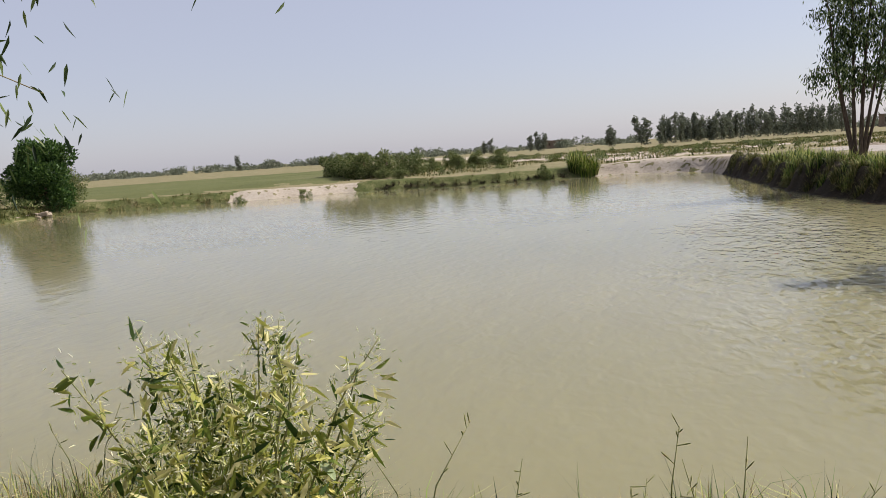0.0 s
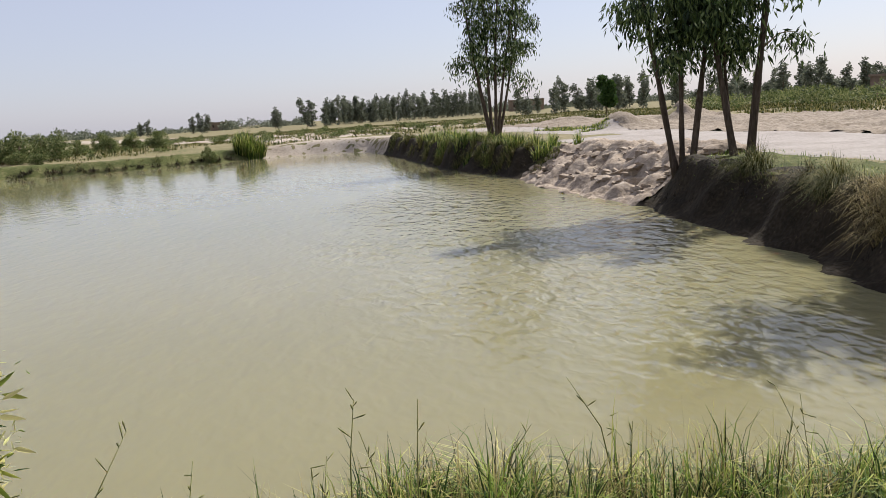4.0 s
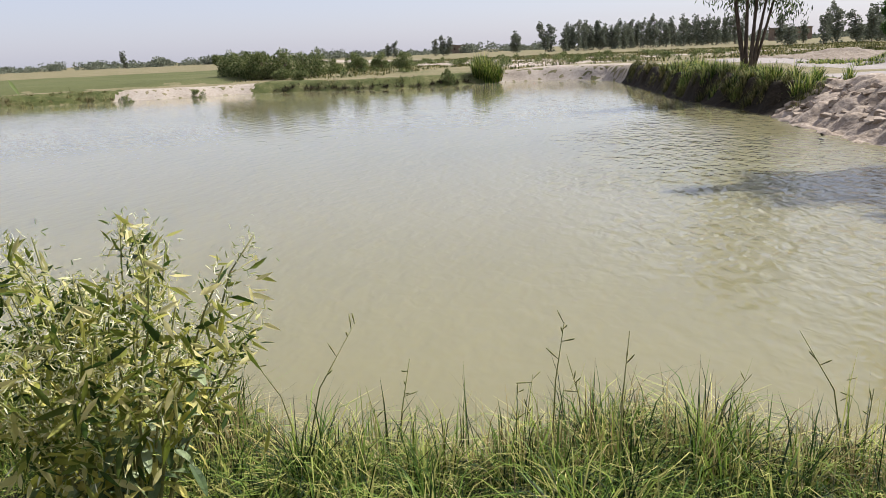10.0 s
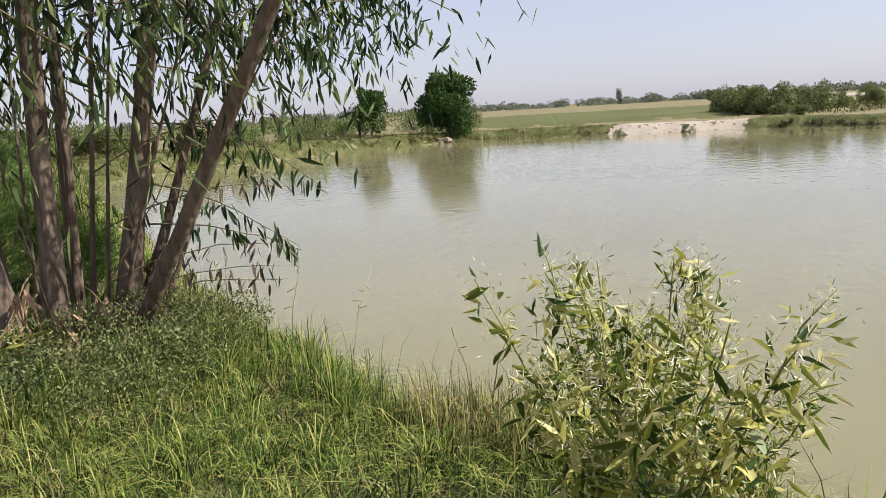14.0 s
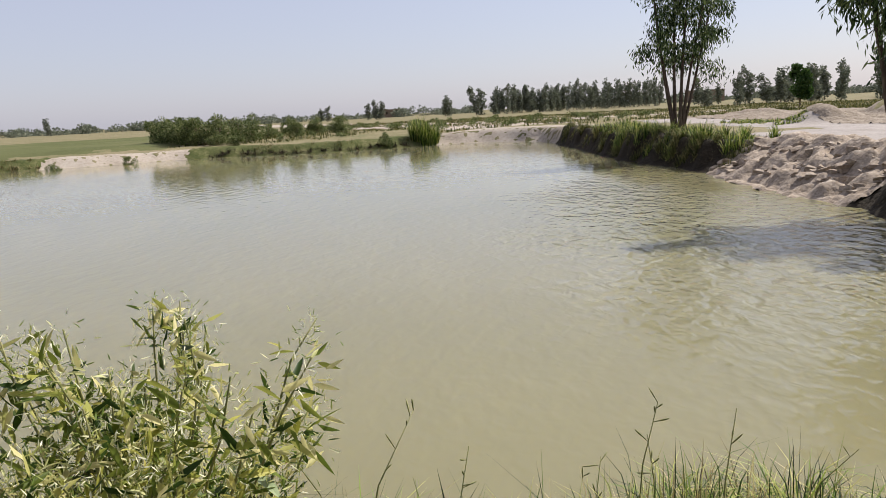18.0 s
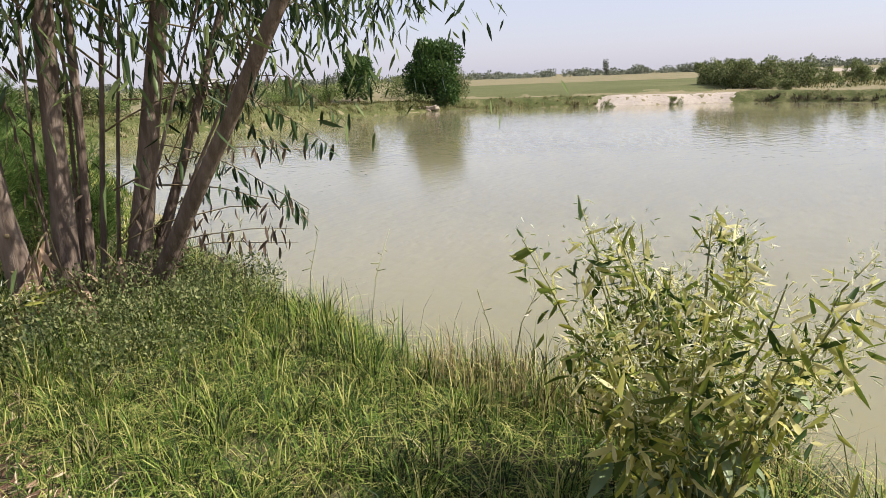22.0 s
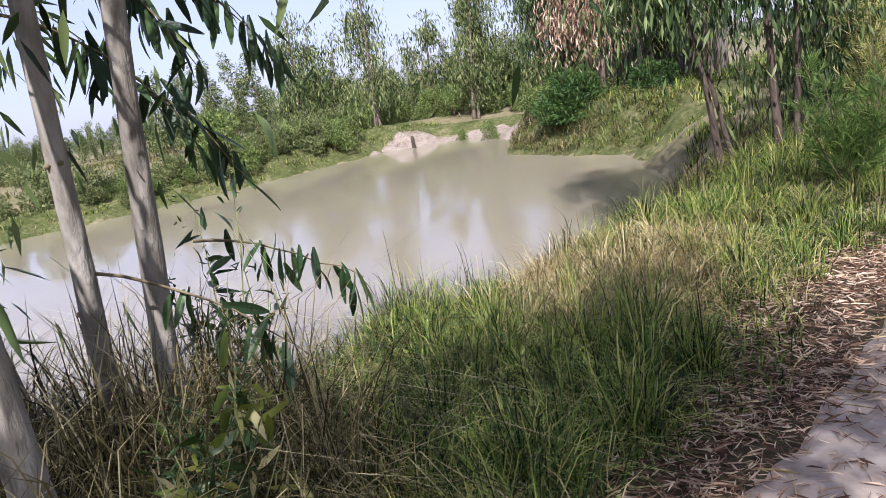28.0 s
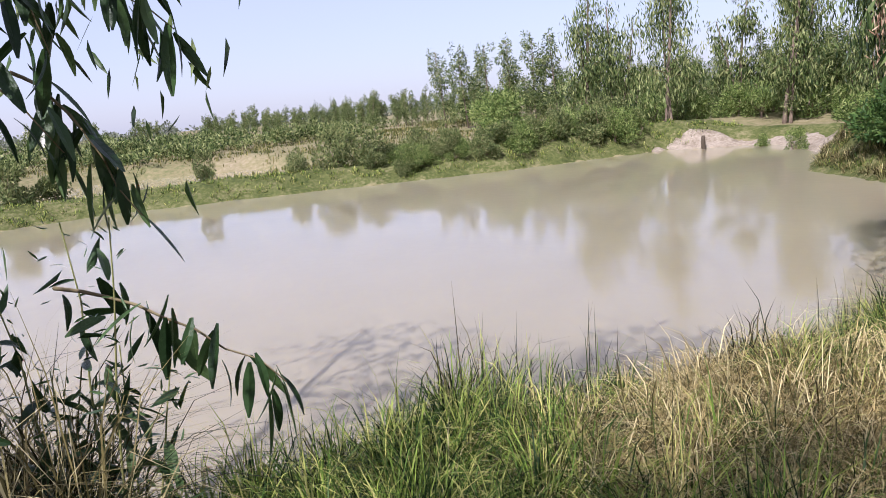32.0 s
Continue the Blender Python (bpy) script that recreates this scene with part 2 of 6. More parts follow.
M["stem_green"] = material("green_stem", [(0.12, 0.14, 0.04), (0.26, 0.24, 0.10)], 6, 0.7, 0)
M["mud_wall"] = material("mud_plaster", [(0.13, 0.095, 0.065), (0.21, 0.16, 0.115), (0.29, 0.23, 0.175)], 1.4, 0.95, 0.6, 9, fine=12)
M["thatch"] = material("grey_thatch", [(0.12, 0.10, 0.08), (0.26, 0.22, 0.18), (0.40, 0.35, 0.29)], 2.0, 0.95, 0.8, 30, island=0.5, stretch=(1, 1, 0.4))
M["hut_wall"] = material("grey_cane_wall", [(0.07, 0.058, 0.048), (0.15, 0.127, 0.108), (0.27, 0.235, 0.205)], 5.0, 0.95, 0.8, 16, stretch=(1, 1, 0.12), fine=14)
# dead roots, darkened further: the undercut's shade is put into their colour
M["bank_root_shade"] = material("shaded_roots", [(0.006, 0.005, 0.003), (0.015, 0.012, 0.007), (0.035, 0.027, 0.015), (0.09, 0.068, 0.037)], 1.2, 0.8, 0, island=0.7)
M["door_red"] = material("red_brown_wood", [(0.05, 0.018, 0.012), (0.11, 0.045, 0.03)], 4, 0.8, 0.3)
M["post"] = material("dark_wet_wood", [(0.04, 0.03, 0.02), (0.10, 0.08, 0.06)], 8, 0.8, 0.5, 30)
M["brick"] = material("far_brick", [(0.19, 0.14, 0.11), (0.28, 0.21, 0.16)], 1.0, 0.95, 0.3)
M["white"] = material("far_whitewash", [(0.6, 0.58, 0.54), (0.75, 0.73, 0.70)], 1.0, 0.9, 0.2)
# verge soil, its colour darkened to stand for shade between grass blades
M["soil_shade"] = material("shaded_soil", [(0.03, 0.025, 0.015), (0.06, 0.05, 0.03), (0.10, 0.085, 0.05)], 1.5, 0.95, 0.6, 14, fine=20)
# root-bound soil, near black because the undercut's shade is in the colour
M["bank_soil_shade"] = material("shaded_root_soil", [(0.012, 0.010, 0.007), (0.028, 0.022, 0.014), (0.065, 0.05, 0.033)], 1.8, 0.9, 0.9, 10, fine=16)
M["turf"] = material("rough_turf", [(0.030, 0.042, 0.012), (0.080, 0.090, 0.028), (0.190, 0.165, 0.09)], 1.0, 0.95, 0.9, 9, fine=8)
M["rubble"] = material("dark_rubble", [(0.10, 0.08, 0.07), (0.22, 0.18, 0.15), (0.33, 0.28, 0.24)], 2, 0.95, 0.6, obj_rand=True)
M["water"] = water_material("muddy_water", (0.188, 0.174, 0.092), (0.212, 0.194, 0.108), (14.0, -5.5), (13.0, 5.5), 0.15, 1.0, 0.03)
M["water_small"] = water_material("muddy_water_still", (0.233, 0.203, 0.14), (0.262, 0.228, 0.16), (-60.0, 5.0), (8.0, 8.0), 0.03, 0.1, 0.05)



# --- mesh helpers
def build(name, V, faces, mat, parent=None, label="", smooth=False):
    """One mesh object; faces is a list of (n, k) index arrays."""
    me = bpy.data.meshes.new(name)
    V = np.asarray(V, dtype=np.float32)
    faces = [np.asarray(f, dtype=np.int32) for f in faces if len(f)]
    me.vertices.add(len(V))
    me.vertices.foreach_set("co", V.ravel())
    nl, nf = sum(f.size for f in faces), sum(len(f) for f in faces)
    me.loops.add(nl)
    me.polygons.add(nf)
    me.loops.foreach_set("vertex_index", np.concatenate([f.ravel() for f in faces]))
    size = np.concatenate([np.full(len(f), f.shape[1], dtype=np.int32) for f in faces])
    me.polygons.foreach_set("loop_start", np.concatenate([[0], np.cumsum(size)[:-1]]).astype(np.int32))
    if smooth:
        me.polygons.foreach_set("use_smooth", np.ones(nf, dtype=bool))
    me.materials.append(mat)
    me.update(calc_edges=True)
    me.validate()
    ob = new(name, me)
    if parent:
        ob.parent = parent
    if label:
        ob["label"] = label
    return ob


def tube(points, radii, seg=8, cap=True):
    """Vertices and quads of a tapered tube along a line of points."""
    P = np.asarray(points, float)
    d = np.gradient(P, axis=0)
    d /= np.linalg.norm(d, axis=1)[:, None] + 1e-9
    a = np.where(np.abs(d[:, 2:3]) < 0.9, np.array([[0, 0, 1.0]]), np.array([[1.0, 0, 0]]))
    u = np.cross(d, a)
    u /= np.linalg.norm(u, axis=1)[:, None]
    w = np.cross(d, u)
    ang = np.linspace(0, 2 * np.pi, seg, endpoint=False)
    R = np.asarray(radii, float)[:, None, None]
    V = P[:, None, :] + R * (np.cos(ang)[None, :, None] * u[:, None, :] + np.sin(ang)[None, :, None] * w[:, None, :])
    n = len(P)
    i, j = np.meshgrid(np.arange(n - 1), np.arange(seg), indexing="ij")
    k = (j + 1) % seg
    Q = np.stack([i * seg + j, i * seg + k, (i + 1) * seg + k, (i + 1) * seg + j], -1).reshape(-1, 4)
    V = V.reshape(-1, 3)
    T = np.zeros((0, 3), int)
    if cap:
        V = np.vstack([V, P[-1:], P[:1]])
        c = len(V) - 2
        s = np.arange(seg)
        T = np.vstack([np.stack([(n - 1) * seg + s, (n - 1) * seg + (s + 1) % seg, np.full(seg, c)], 1),
                       np.stack([(s + 1) % seg, s, np.full(seg, c + 1)], 1)])
    return V, Q, T


def joined(pieces):
    """Stack several (V, Q, T) into one."""
    Vs, Qs, Ts, o = [], [], [], 0
    for V, Q, T in pieces:
        Vs.append(V), Qs.append(Q + o), Ts.append(T + o)
        o += len(V)
    return np.vstack(Vs), np.vstack(Qs), np.vstack(Ts)


def unit(v):
    return v / (np.linalg.norm(v, axis=-1, keepdims=True) + 1e-9)


def leaf_arrays(rs, C, D, length, width, six=False):
    """Leaves that start at C and point along D; folded along the midrib."""
    n = len(C)
    D = unit(D)
    L = length if np.ndim(length) else rs.uniform(0.7, 1.25, n) * length
    W = L * width
    s = unit(np.cross(D, unit(rs.normal(size=(n, 3)))))
    up = np.cross(s, D)
    L1, W1 = L[:, None], W[:, None]
    if six:
        bend = (rs.uniform(-0.12, 0.25, n))[:, None] * L1
        c = np.arange(n)[:, None] * 6
        V = np.stack([C, C + D * L1 * 0.3 + s * W1 * 0.5 + up * W1 * 0.15, C + D * L1 * 0.68 + s * W1 * 0.36 + up * W1 * 0.1 - up * bend * 0.5,
                      C + D * L1 - up * bend, C + D * L1 * 0.68 - s * W1 * 0.36 + up * W1 * 0.1 - up * bend * 0.5, C + D * L1 * 0.3 - s * W1 * 0.5 + up * W1 * 0.15], 1).reshape(-1, 3)
        return V, np.vstack([c + [[0, 1, 2, 3]], c + [[0, 3, 4, 5]]]), np.zeros((0, 3), int)
    V = np.stack([C, C + D * L1 * 0.45 + s * W1 * 0.5 + up * W1 * 0.15, C + D * L1, C + D * L1 * 0.45 - s * W1 * 0.5 + up * W1 * 0.15], 1).reshape(-1, 3)
    c = np.arange(n)[:, None] * 4
    return V, np.zeros((0, 4), int), np.vstack([c + [[0, 1, 2]], c + [[0, 2, 3]]])


def blob_points(rs, blobs, n, shell=0.55):
    """Points in the outer part of ellipsoid blobs (x, y, z, rx, ry, rz), and the outward way."""
    B = np.asarray(blobs, float)
    vol = B[:, 3] * B[:, 4] * B[:, 5]
    k = rs.choice(len(B), n, p=(vol ** 0.75) / (vol ** 0.75).sum())
    d = unit(rs.normal(size=(n, 3)))
    r = rs.uniform(shell ** 3, 1, n) ** (1 / 3)
    return B[k, :3] + d * r[:, None] * B[k, 3:], d


# --- the lie of the land
POND = np.array([(3.15, -2), (3.1, -4), (3.3, -6.5), (4.0, -8.6), (5.2, -8.4), (6.5, -7.9), (8.5, -8.3), (10.3, -8.7), (12.5, -9.0), (14, -9.1), (16.2, -9.6), (19.5, -9.5), (25, -9.9),
                 (28, -9.5), (32, -8.8), (40, -9.0), (50, -9.1), (54.5, -8.2), (56.8, -5), (57.2, -1), (55.5, 2), (53.8, 6), (53.6, 9), (55.2, 13.5), (54.8, 18), (52, 23), (50.3, 28.5), (47.5, 33.5),
                 (45.6, 36.6), (41, 37.4), (37.5, 38.6), (33, 38.0), (27, 37.4), (21, 37), (16.5, 35), (13, 28), (9.2, 17.5), (6.3, 10), (4.6, 6.0), (3.95, 4.0), (3.5, 2.3), (3.42, 1.2), (3.42, 0.3), (3.3, -0.8)])
POND_SMALL = np.array([(-4.3, 1.5), (-4.2, 5), (-4.0, 8), (-3.9, 11), (-5, 15), (-7.3, 19.1), (-9.8, 20.1), (-12.3, 21.5), (-13.8, 24.3), (-16.6, 28.0), (-19.5, 28.2), (-21.8, 26.2), (-22.2, 22.5),
                       (-22.8, 19), (-23.5, 17), (-24.8, 13.2), (-25.9, 9.5), (-27, 6), (-26.5, 2), (-25, -4), (-15, -8), (-8, -8), (-5.2, -4)])
DITCH = np.array([(-29, 3), (-29.5, 9), (-31.5, 14), (-36, 17), (-42, 15), (-46, 8), (-44, 2), (-36, 0)])
WATER_Z = -1.0


def edge_distance(poly, x, y):
    """Distance to the outline, positive outside."""
    x, y = np.asarray(x, float), np.asarray(y, float)
    best = np.full(x.shape, 1e9)
    inside = np.zeros(x.shape, bool)
    for (ax, ay), (bx, by) in zip(poly, np.roll(poly, -1, 0)):
        ex, ey = bx - ax, by - ay
        t = np.clip(((x - ax) * ex + (y - ay) * ey) / (ex * ex + ey * ey), 0, 1)
        best = np.minimum(best, np.hypot(x - ax - t * ex, y - ay - t * ey))
        if ey:
            inside ^= ((ay > y) != (by > y)) & (x < (y - ay) / ey * ex + ax)
    return np.where(inside, -best, best)


def wobble(x, y, s, k=0):
    """Cheap smooth noise, -1 to 1."""
    x, y = x / s + 3.7 * k, y / s - 1.9 * k
    return (np.sin(x + 1.7 * np.sin(0.8 * y)) + np.sin(1.31 * y + 1.3 * np.sin(0.9 * x + 1.1)) + np.sin(0.7 * (x + y) + 2.1 * np.sin(0.53 * (x - y)))) / 3


def smooth(a, b, v):
    t = np.clip((v - a) / (b - a), 0, 1)
    return t * t * (3 - 2 * t)


MOUNDS = [(14.5, -23, 0.3, 2.2), (12, -27, 0.3, 2.0), (55, -25, 0.4, 4.0), (37.0, -20.2, 0.75, 2.6), (39.6, -21.0, 0.5, 1.8), (42, -27.0, 0.85, 2.4), (44.5, -28.0, 0.6, 1.8), (33, -23.5, 0.35, 2.6), (48, -32, 0.5, 3.5), (21.5, -23, 0.45, 2.6), (24.0, -25, 0.35, 3.0)]


def height(x, y):
    x, y = np.asarray(x, float), np.asarray(y, float)
    jag = 0.22 * wobble(x, y, 0.55) + 0.12 * wobble(x, y, 0.21, 2)
    e1, e2, e3 = edge_distance(POND, x, y) + jag, edge_distance(POND_SMALL, x, y) + jag, edge_distance(DITCH, x, y) + jag
    near = smooth(9, 4, np.hypot(x, y))
    cut = smooth(4.5, 6, x) * smooth(-6.5, -8, y) * smooth(64, 50, x)
    clay = smooth(14.8, 16.2, x) * smooth(26, 24, x) * smooth(-7, -8, y)
    w = 1.5 - 0.75 * near - 0.85 * cut * (1 - clay) + 0.5 * clay
    top = 0.05 * wobble(x, y, 2.3) + 0.03 * wobble(x, y, 0.6, 1)
    top = top * (1 - 0.75 * ((np.abs(x - 0.35 - 0.045 * y) < 1.3) & (np.abs(y) < 45)))
    far_side = smooth(30, 45, x) * smooth(-6, 2, y)
    top = top - 0.35 * far_side * smooth(12, 2, e1)
    mound = 0.27 * smooth(6.5, 2, np.hypot((x + 9) * 0.8, y - 24.5))
    top = top + mound - 0.42 * smooth(5, 2, np.hypot(x + 18.5, y - 29.5)) - 0.45 * smooth(-22, -26, x) * smooth(60, 34, np.hypot(x, y))
    for mx, my, mh, mr in MOUNDS:
        top = top + mh * np.exp(-(((x - mx) ** 2 + (y - my) ** 2) / (0.26 * mr * mr))) * (1 + 0.45 * wobble(x, y, 0.8, 3) + 0.25 * wobble(x, y, 0.3, 5))
    e = np.minimum(np.minimum(e1, e2), e3 + 0.3)
    z = WATER_Z + (top - WATER_Z) * smooth(-0.15, 1.0, e / w) + np.minimum(0, e) * 0.35
    return np.maximum(z, -2.2)


def axis(lo, hi, fine, reach, grow=1.07):
    a = list(np.arange(lo, hi, fine))
    s = fine
    while a[-1] < reach:
        s *= grow
        a.append(a[-1] + s)
    s, b = fine, [lo]
    while b[-1] > -reach:
        s *= grow
        b.append(b[-1] - s)
    return np.array(b[:0:-1] + a)


def path_half(y):
    return np.interp(y, [0, 2.6, 4.3, 6.5, 10.5, 16, 31], [1.2, 1.15, 1.05, 0.95, 0.9, 1.0, 1.1])


def path_relief(x, y):
    """Two wheel ruts with a low crown between them and loose shoulders."""
    off = x - path_mid(y) + 0.05 * wobble(x, y, 1.5)
    rut = np.exp(-((np.abs(off) - 0.5) / 0.17) ** 2)
    edge = smooth(1.0, 0.7, np.abs(x - path_mid(y)) / path_half(y))
    return 0.004 + edge * (0.012 + 0.04 * (1 - rut) * (0.7 + 0.3 * wobble(x, y, 0.8, 4)) + 0.004 * (1 + wobble(x, y, 0.14, 2)) + 0.008 * (1 + wobble(x, y, 0.45, 7)))


def sheet(name, xs, ys, mat, lift=0.0, keep=None, rough=0.0, dip=0.06, relief=None):
    """A ground sheet over a grid, laid on the land."""
    X, Y = np.meshgrid(xs, ys, indexing="ij")
    Z = height(X, Y) + lift + rough * (np.abs(wobble(X, Y, 0.33, 4)) + 0.5 * np.abs(wobble(X, Y, 0.13, 6)))
    if relief:
        Z = Z + relief(X, Y)
    n, m = X.shape
    i, j = np.meshgrid(np.arange(n - 1), np.arange(m - 1), indexing="ij")
    Q = np.stack([i * m + j, (i + 1) * m + j, (i + 1) * m + j + 1, i * m + j + 1], -1).reshape(-1, 4)
    V = np.stack([X, Y, Z], -1).reshape(-1, 3)
    if keep is not None:
        cx, cy = V[Q, 0].mean(1), V[Q, 1].mean(1)
        Q = Q[keep(cx, cy)]
        used = np.unique(Q)
        back = np.full(len(V), -1)
        back[used] = np.arange(len(used))
        V, Q = V[used], back[Q]
        rim = np.bincount(Q.ravel(), minlength=len(V)) < 4
        V[rim, 2] -= dip   # the rim runs into the ground below
    return build(name, V, [Q], mat, smooth=True)


def path_mid(y):
    return np.interp(y, [-14, -6, 0, 2.6, 4.3, 6.5, 10.5, 16, 31, 46], [-1.6, -1.0, -0.5, -0.25, 0.0, 0.25, 0.6, 1.0, 1.4, 1.6])


def under_bank(x, y):
    """The ground sinks a little below the sheet of root-bound soil on the cut bank."""
    return -0.35 * smooth(1.35, 1.0, edge_distance(POND, x, y)) * smooth(-7.0, -7.5, y) * smooth(3.5, 4.2, x) * smooth(51, 48, x)


ground = tagged(sheet("ground", axis(-28, 60, 0.24, 2600), axis(-14, 30, 0.24, 2600), M["scrub"], relief=under_bank), "flat dry scrub ground with clay pond banks", "ground", kind="structure")


path = sheet("path", np.arange(-3.6, 5.5, 0.07), np.arange(-14, 46, 0.12), M["track"], 0.012,
             lambda x, y: np.abs(x - path_mid(y)) < path_half(y) + 0.12 * wobble(x, y, 0.5) + 0.06 * wobble(x, y, 0.15, 3), dip=0.05, relief=path_relief)
tagged(path, "pale dusty dirt track with wheel ruts", "path", kind="structure")


def in_lot(x, y):
    a = (y < -12.2 - 0.10 * np.maximum(0, 12 - x) + 0.4 * wobble(x, y, 1.1)) & (x > 4 + wobble(x, y, 2)) & (y > -29 - 0.06 * x + 2 * wobble(x, y, 3)) & (x < 58)
    return a


lot = sheet("dirt_lot", np.arange(2, 72, 0.28), np.arange(-36, -9, 0.28), M["lot"], 0.015, lambda x, y: in_lot(x, y) & ~((y > -16.0 + wobble(x, y, 1)) & (x > 30)) & (y > -18.6 - 0.03 * x + 0.7 * wobble(x, y, 1.4)), 0.02)
tagged(lot, "pale bare earth yard and cart road", "ground", kind="structure")
spoil = sheet("spoil_ground", np.arange(2, 66, 0.22), np.arange(-36, -16, 0.22), M["clay_pale"], 0.01, lambda x, y: in_lot(x, y) & (y < -18.2 - 0.03 * x + 0.7 * wobble(x, y, 1.4)), 0.16)
tagged(spoil, "rough lumpy earth with low spoil heaps", "ground", kind="structure")
clay = sheet("clay_bank", np.arange(14.5, 27, 0.11), np.arange(-14, -8.5, 0.11), M["clay"], 0.02,
             lambda x, y: (edge_distance(POND, x, y) > -0.6) & (x > 15.9 + 0.5 * wobble(x, y, 0.6)) & (x < 24.6 + 0.6 * wobble(x, y, 0.6)) & (y > -12.6 + 0.4 * wobble(x, y, 0.8)), 0.26)
tagged(clay, "eroded lumpy pale clay slope down to the water", "bank", kind="structure")
def verge_keep(x, y):
    e = np.minimum(edge_distance(POND, x, y), edge_distance(POND_SMALL, x, y))
    return (np.abs(x - path_mid(y)) > path_half(y) - 0.28 + 0.1 * wobble(x, y, 0.6)) & (e > -0.4)


# soil sheet below the grass; its dark tone deepens the gaps like shade
verge = sheet("verge", np.arange(-5.6, 5.4, 0.13), np.arange(-9, 13.5, 0.13), M["soil_shade"], 0.008, verge_keep)
tagged(verge, "soil verge under the long grass, darkened for the shade between blades", "ground", kind="structure")
# soil sheet whose dark colour also carries the shade below the bank's edge
face = sheet("bank_face", np.arange(3.4, 60, 0.16), np.arange(-12.6, -7, 0.12), M["bank_soil_shade"], 0.02,
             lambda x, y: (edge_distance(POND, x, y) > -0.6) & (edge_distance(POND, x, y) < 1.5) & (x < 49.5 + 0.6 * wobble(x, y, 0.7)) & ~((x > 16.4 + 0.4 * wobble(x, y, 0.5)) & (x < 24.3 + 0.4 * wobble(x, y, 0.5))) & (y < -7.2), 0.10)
tagged(face, "undercut bank of root-bound soil, its shade in the dark colour", "bank", kind="structure")
bank_turf = sheet("bank_turf", np.arange(3.6, 50, 0.2), np.arange(-14, -7.4, 0.16), M["turf"], 0.03,
                  lambda x, y: (edge_distance(POND, x, y) > 0.6) & (edge_distance(POND, x, y) < 3.0 - 0.6 * smooth(20, 26, x) + 0.4 * wobble(x, y, 0.9)) & ~((x > 15.6 + 0.4 * wobble(x, y, 0.5)) & (x < 24.6 + 0.4 * wobble(x, y, 0.5))) & (y < -8), 0.05)
tagged(bank_turf, "green turf on top of the cut bank", "bank", kind="structure")
shore = sheet("shore_turf", np.arange(12, 64, 0.3), np.arange(-3, 48, 0.3), M["turf"], 0.03,
              lambda x, y: (edge_distance(POND, x, y) > -0.25) & (edge_distance(POND, x, y) < 2.6 + 0.9 * wobble(x, y, 1.6)) & ((y > 26) | ((x > 48) & (y > 0) & (y < 17.5))), 0.08)
tagged(shore, "low dark turf bank of the far shore", "bank", kind="structure")
mound_turf = sheet("mound_turf", np.arange(-34, -5, 0.22), np.arange(-6, 30, 0.22), M["turf"], 0.03,
                   lambda x, y: (edge_distance(POND_SMALL, x, y) > -0.25) & (edge_distance(POND_SMALL, x, y) < 3.0 + 0.8 * wobble(x, y, 1.3) + 3 * (x > -14)) & (edge_distance(DITCH, x, y) > 0.2) & ~((x > -21.5) & (x < -14.5) & (y > 24.4) & (edge_distance(POND_SMALL, x, y) < 0.45)) & ((x < -20.5) | (y > 17.5)), 0.06)
tagged(mound_turf, "rough turf on the banks of the small pond", "bank", kind="structure")
rk = np.random.RandomState(31)
clods = []
for i in range(6):
    bm = bmesh.new()
    bmesh.ops.create_cube(bm, size=1)
    bmesh.ops.subdivide_edges(bm, edges=bm.edges[:], cuts=1, use_grid_fill=True)
    for v in bm.verts:
        v.co = Vector([c * rk.uniform(0.6, 1.15) for c in v.co])
    bmesh.ops.bevel(bm, geom=bm.edges[:], offset=0.05, segments=1, affect="EDGES")
    me = bpy.data.meshes.new("clod")
    bm.to_mesh(me)
    bm.free()
    me.materials.append(M["clay"])
    clods.append(me)
for k in range(420):
    x, y = rk.uniform(15.9, 24.8), rk.uniform(-12.2, -9.7)
    if edge_distance(POND, x, y) < -0.15:
        continue
    c = new("clod", clods[k % 6])
    c.parent = clay
    sz = rk.uniform(0.1, 0.42) ** 1.35 * (1 - 0.3 * (y < -11.5))
    c.matrix_basis = Matrix.Translation((x, y, float(height(x, y)) + 0.25 * sz)) @ Euler((rk.uniform(-0.5, 0.5), rk.uniform(-0.5, 0.5), rk.uniform(0, 6))).to_matrix().to_4x4() @ Matrix.Diagonal((sz * rk.uniform(0.9, 2.2), sz * rk.uniform(0.8, 1.3), sz * rk.uniform(0.35, 0.8), 1))
corner = sheet("pale_bank", np.arange(-25, -12, 0.15), np.arange(22, 33, 0.15), M["clay_pale"], 0.03,
               lambda x, y: (edge_distance(POND_SMALL, x, y) > -0.5) & (edge_distance(POND_SMALL, x, y) < 0.75 + 0.5 * wobble(x, y, 0.7)) & (y > 25.4) & (x > -22.0) & (x < -15.0), 0.10)
tagged(corner, "pale eroded clay corner of the small pond", "bank", kind="structure")
sand = sheet("sand_bank", np.arange(36, 76, 0.4), np.arange(-14, 34, 0.4), M["sand"], 0.02,
             lambda x, y: (edge_distance(POND, x, y) > -0.6) & (edge_distance(POND, x, y) < 3.6 + 1.8 * wobble(x, y, 2.5)) & (((y < 26.5 + wobble(x, y, 1)) & (y > 16.5)) | ((y < -0.5 + wobble(x, y, 1)) & ((y > -8.4) | (x > 49.5)))) & (x > 40) & (y > -13))
tagged(sand, "pale sandy shore of the far bank", "bank", kind="structure")
crop = sheet("field", np.arange(40, 150, 2.0), np.arange(14, 120, 2.0), M["crop"], 0.05,
             lambda x, y: (edge_distance(POND, x, y) > 5) & (np.hypot(x, y) < 125) & (y > 0.28 * x + 2) & (y < 0.82 * x))
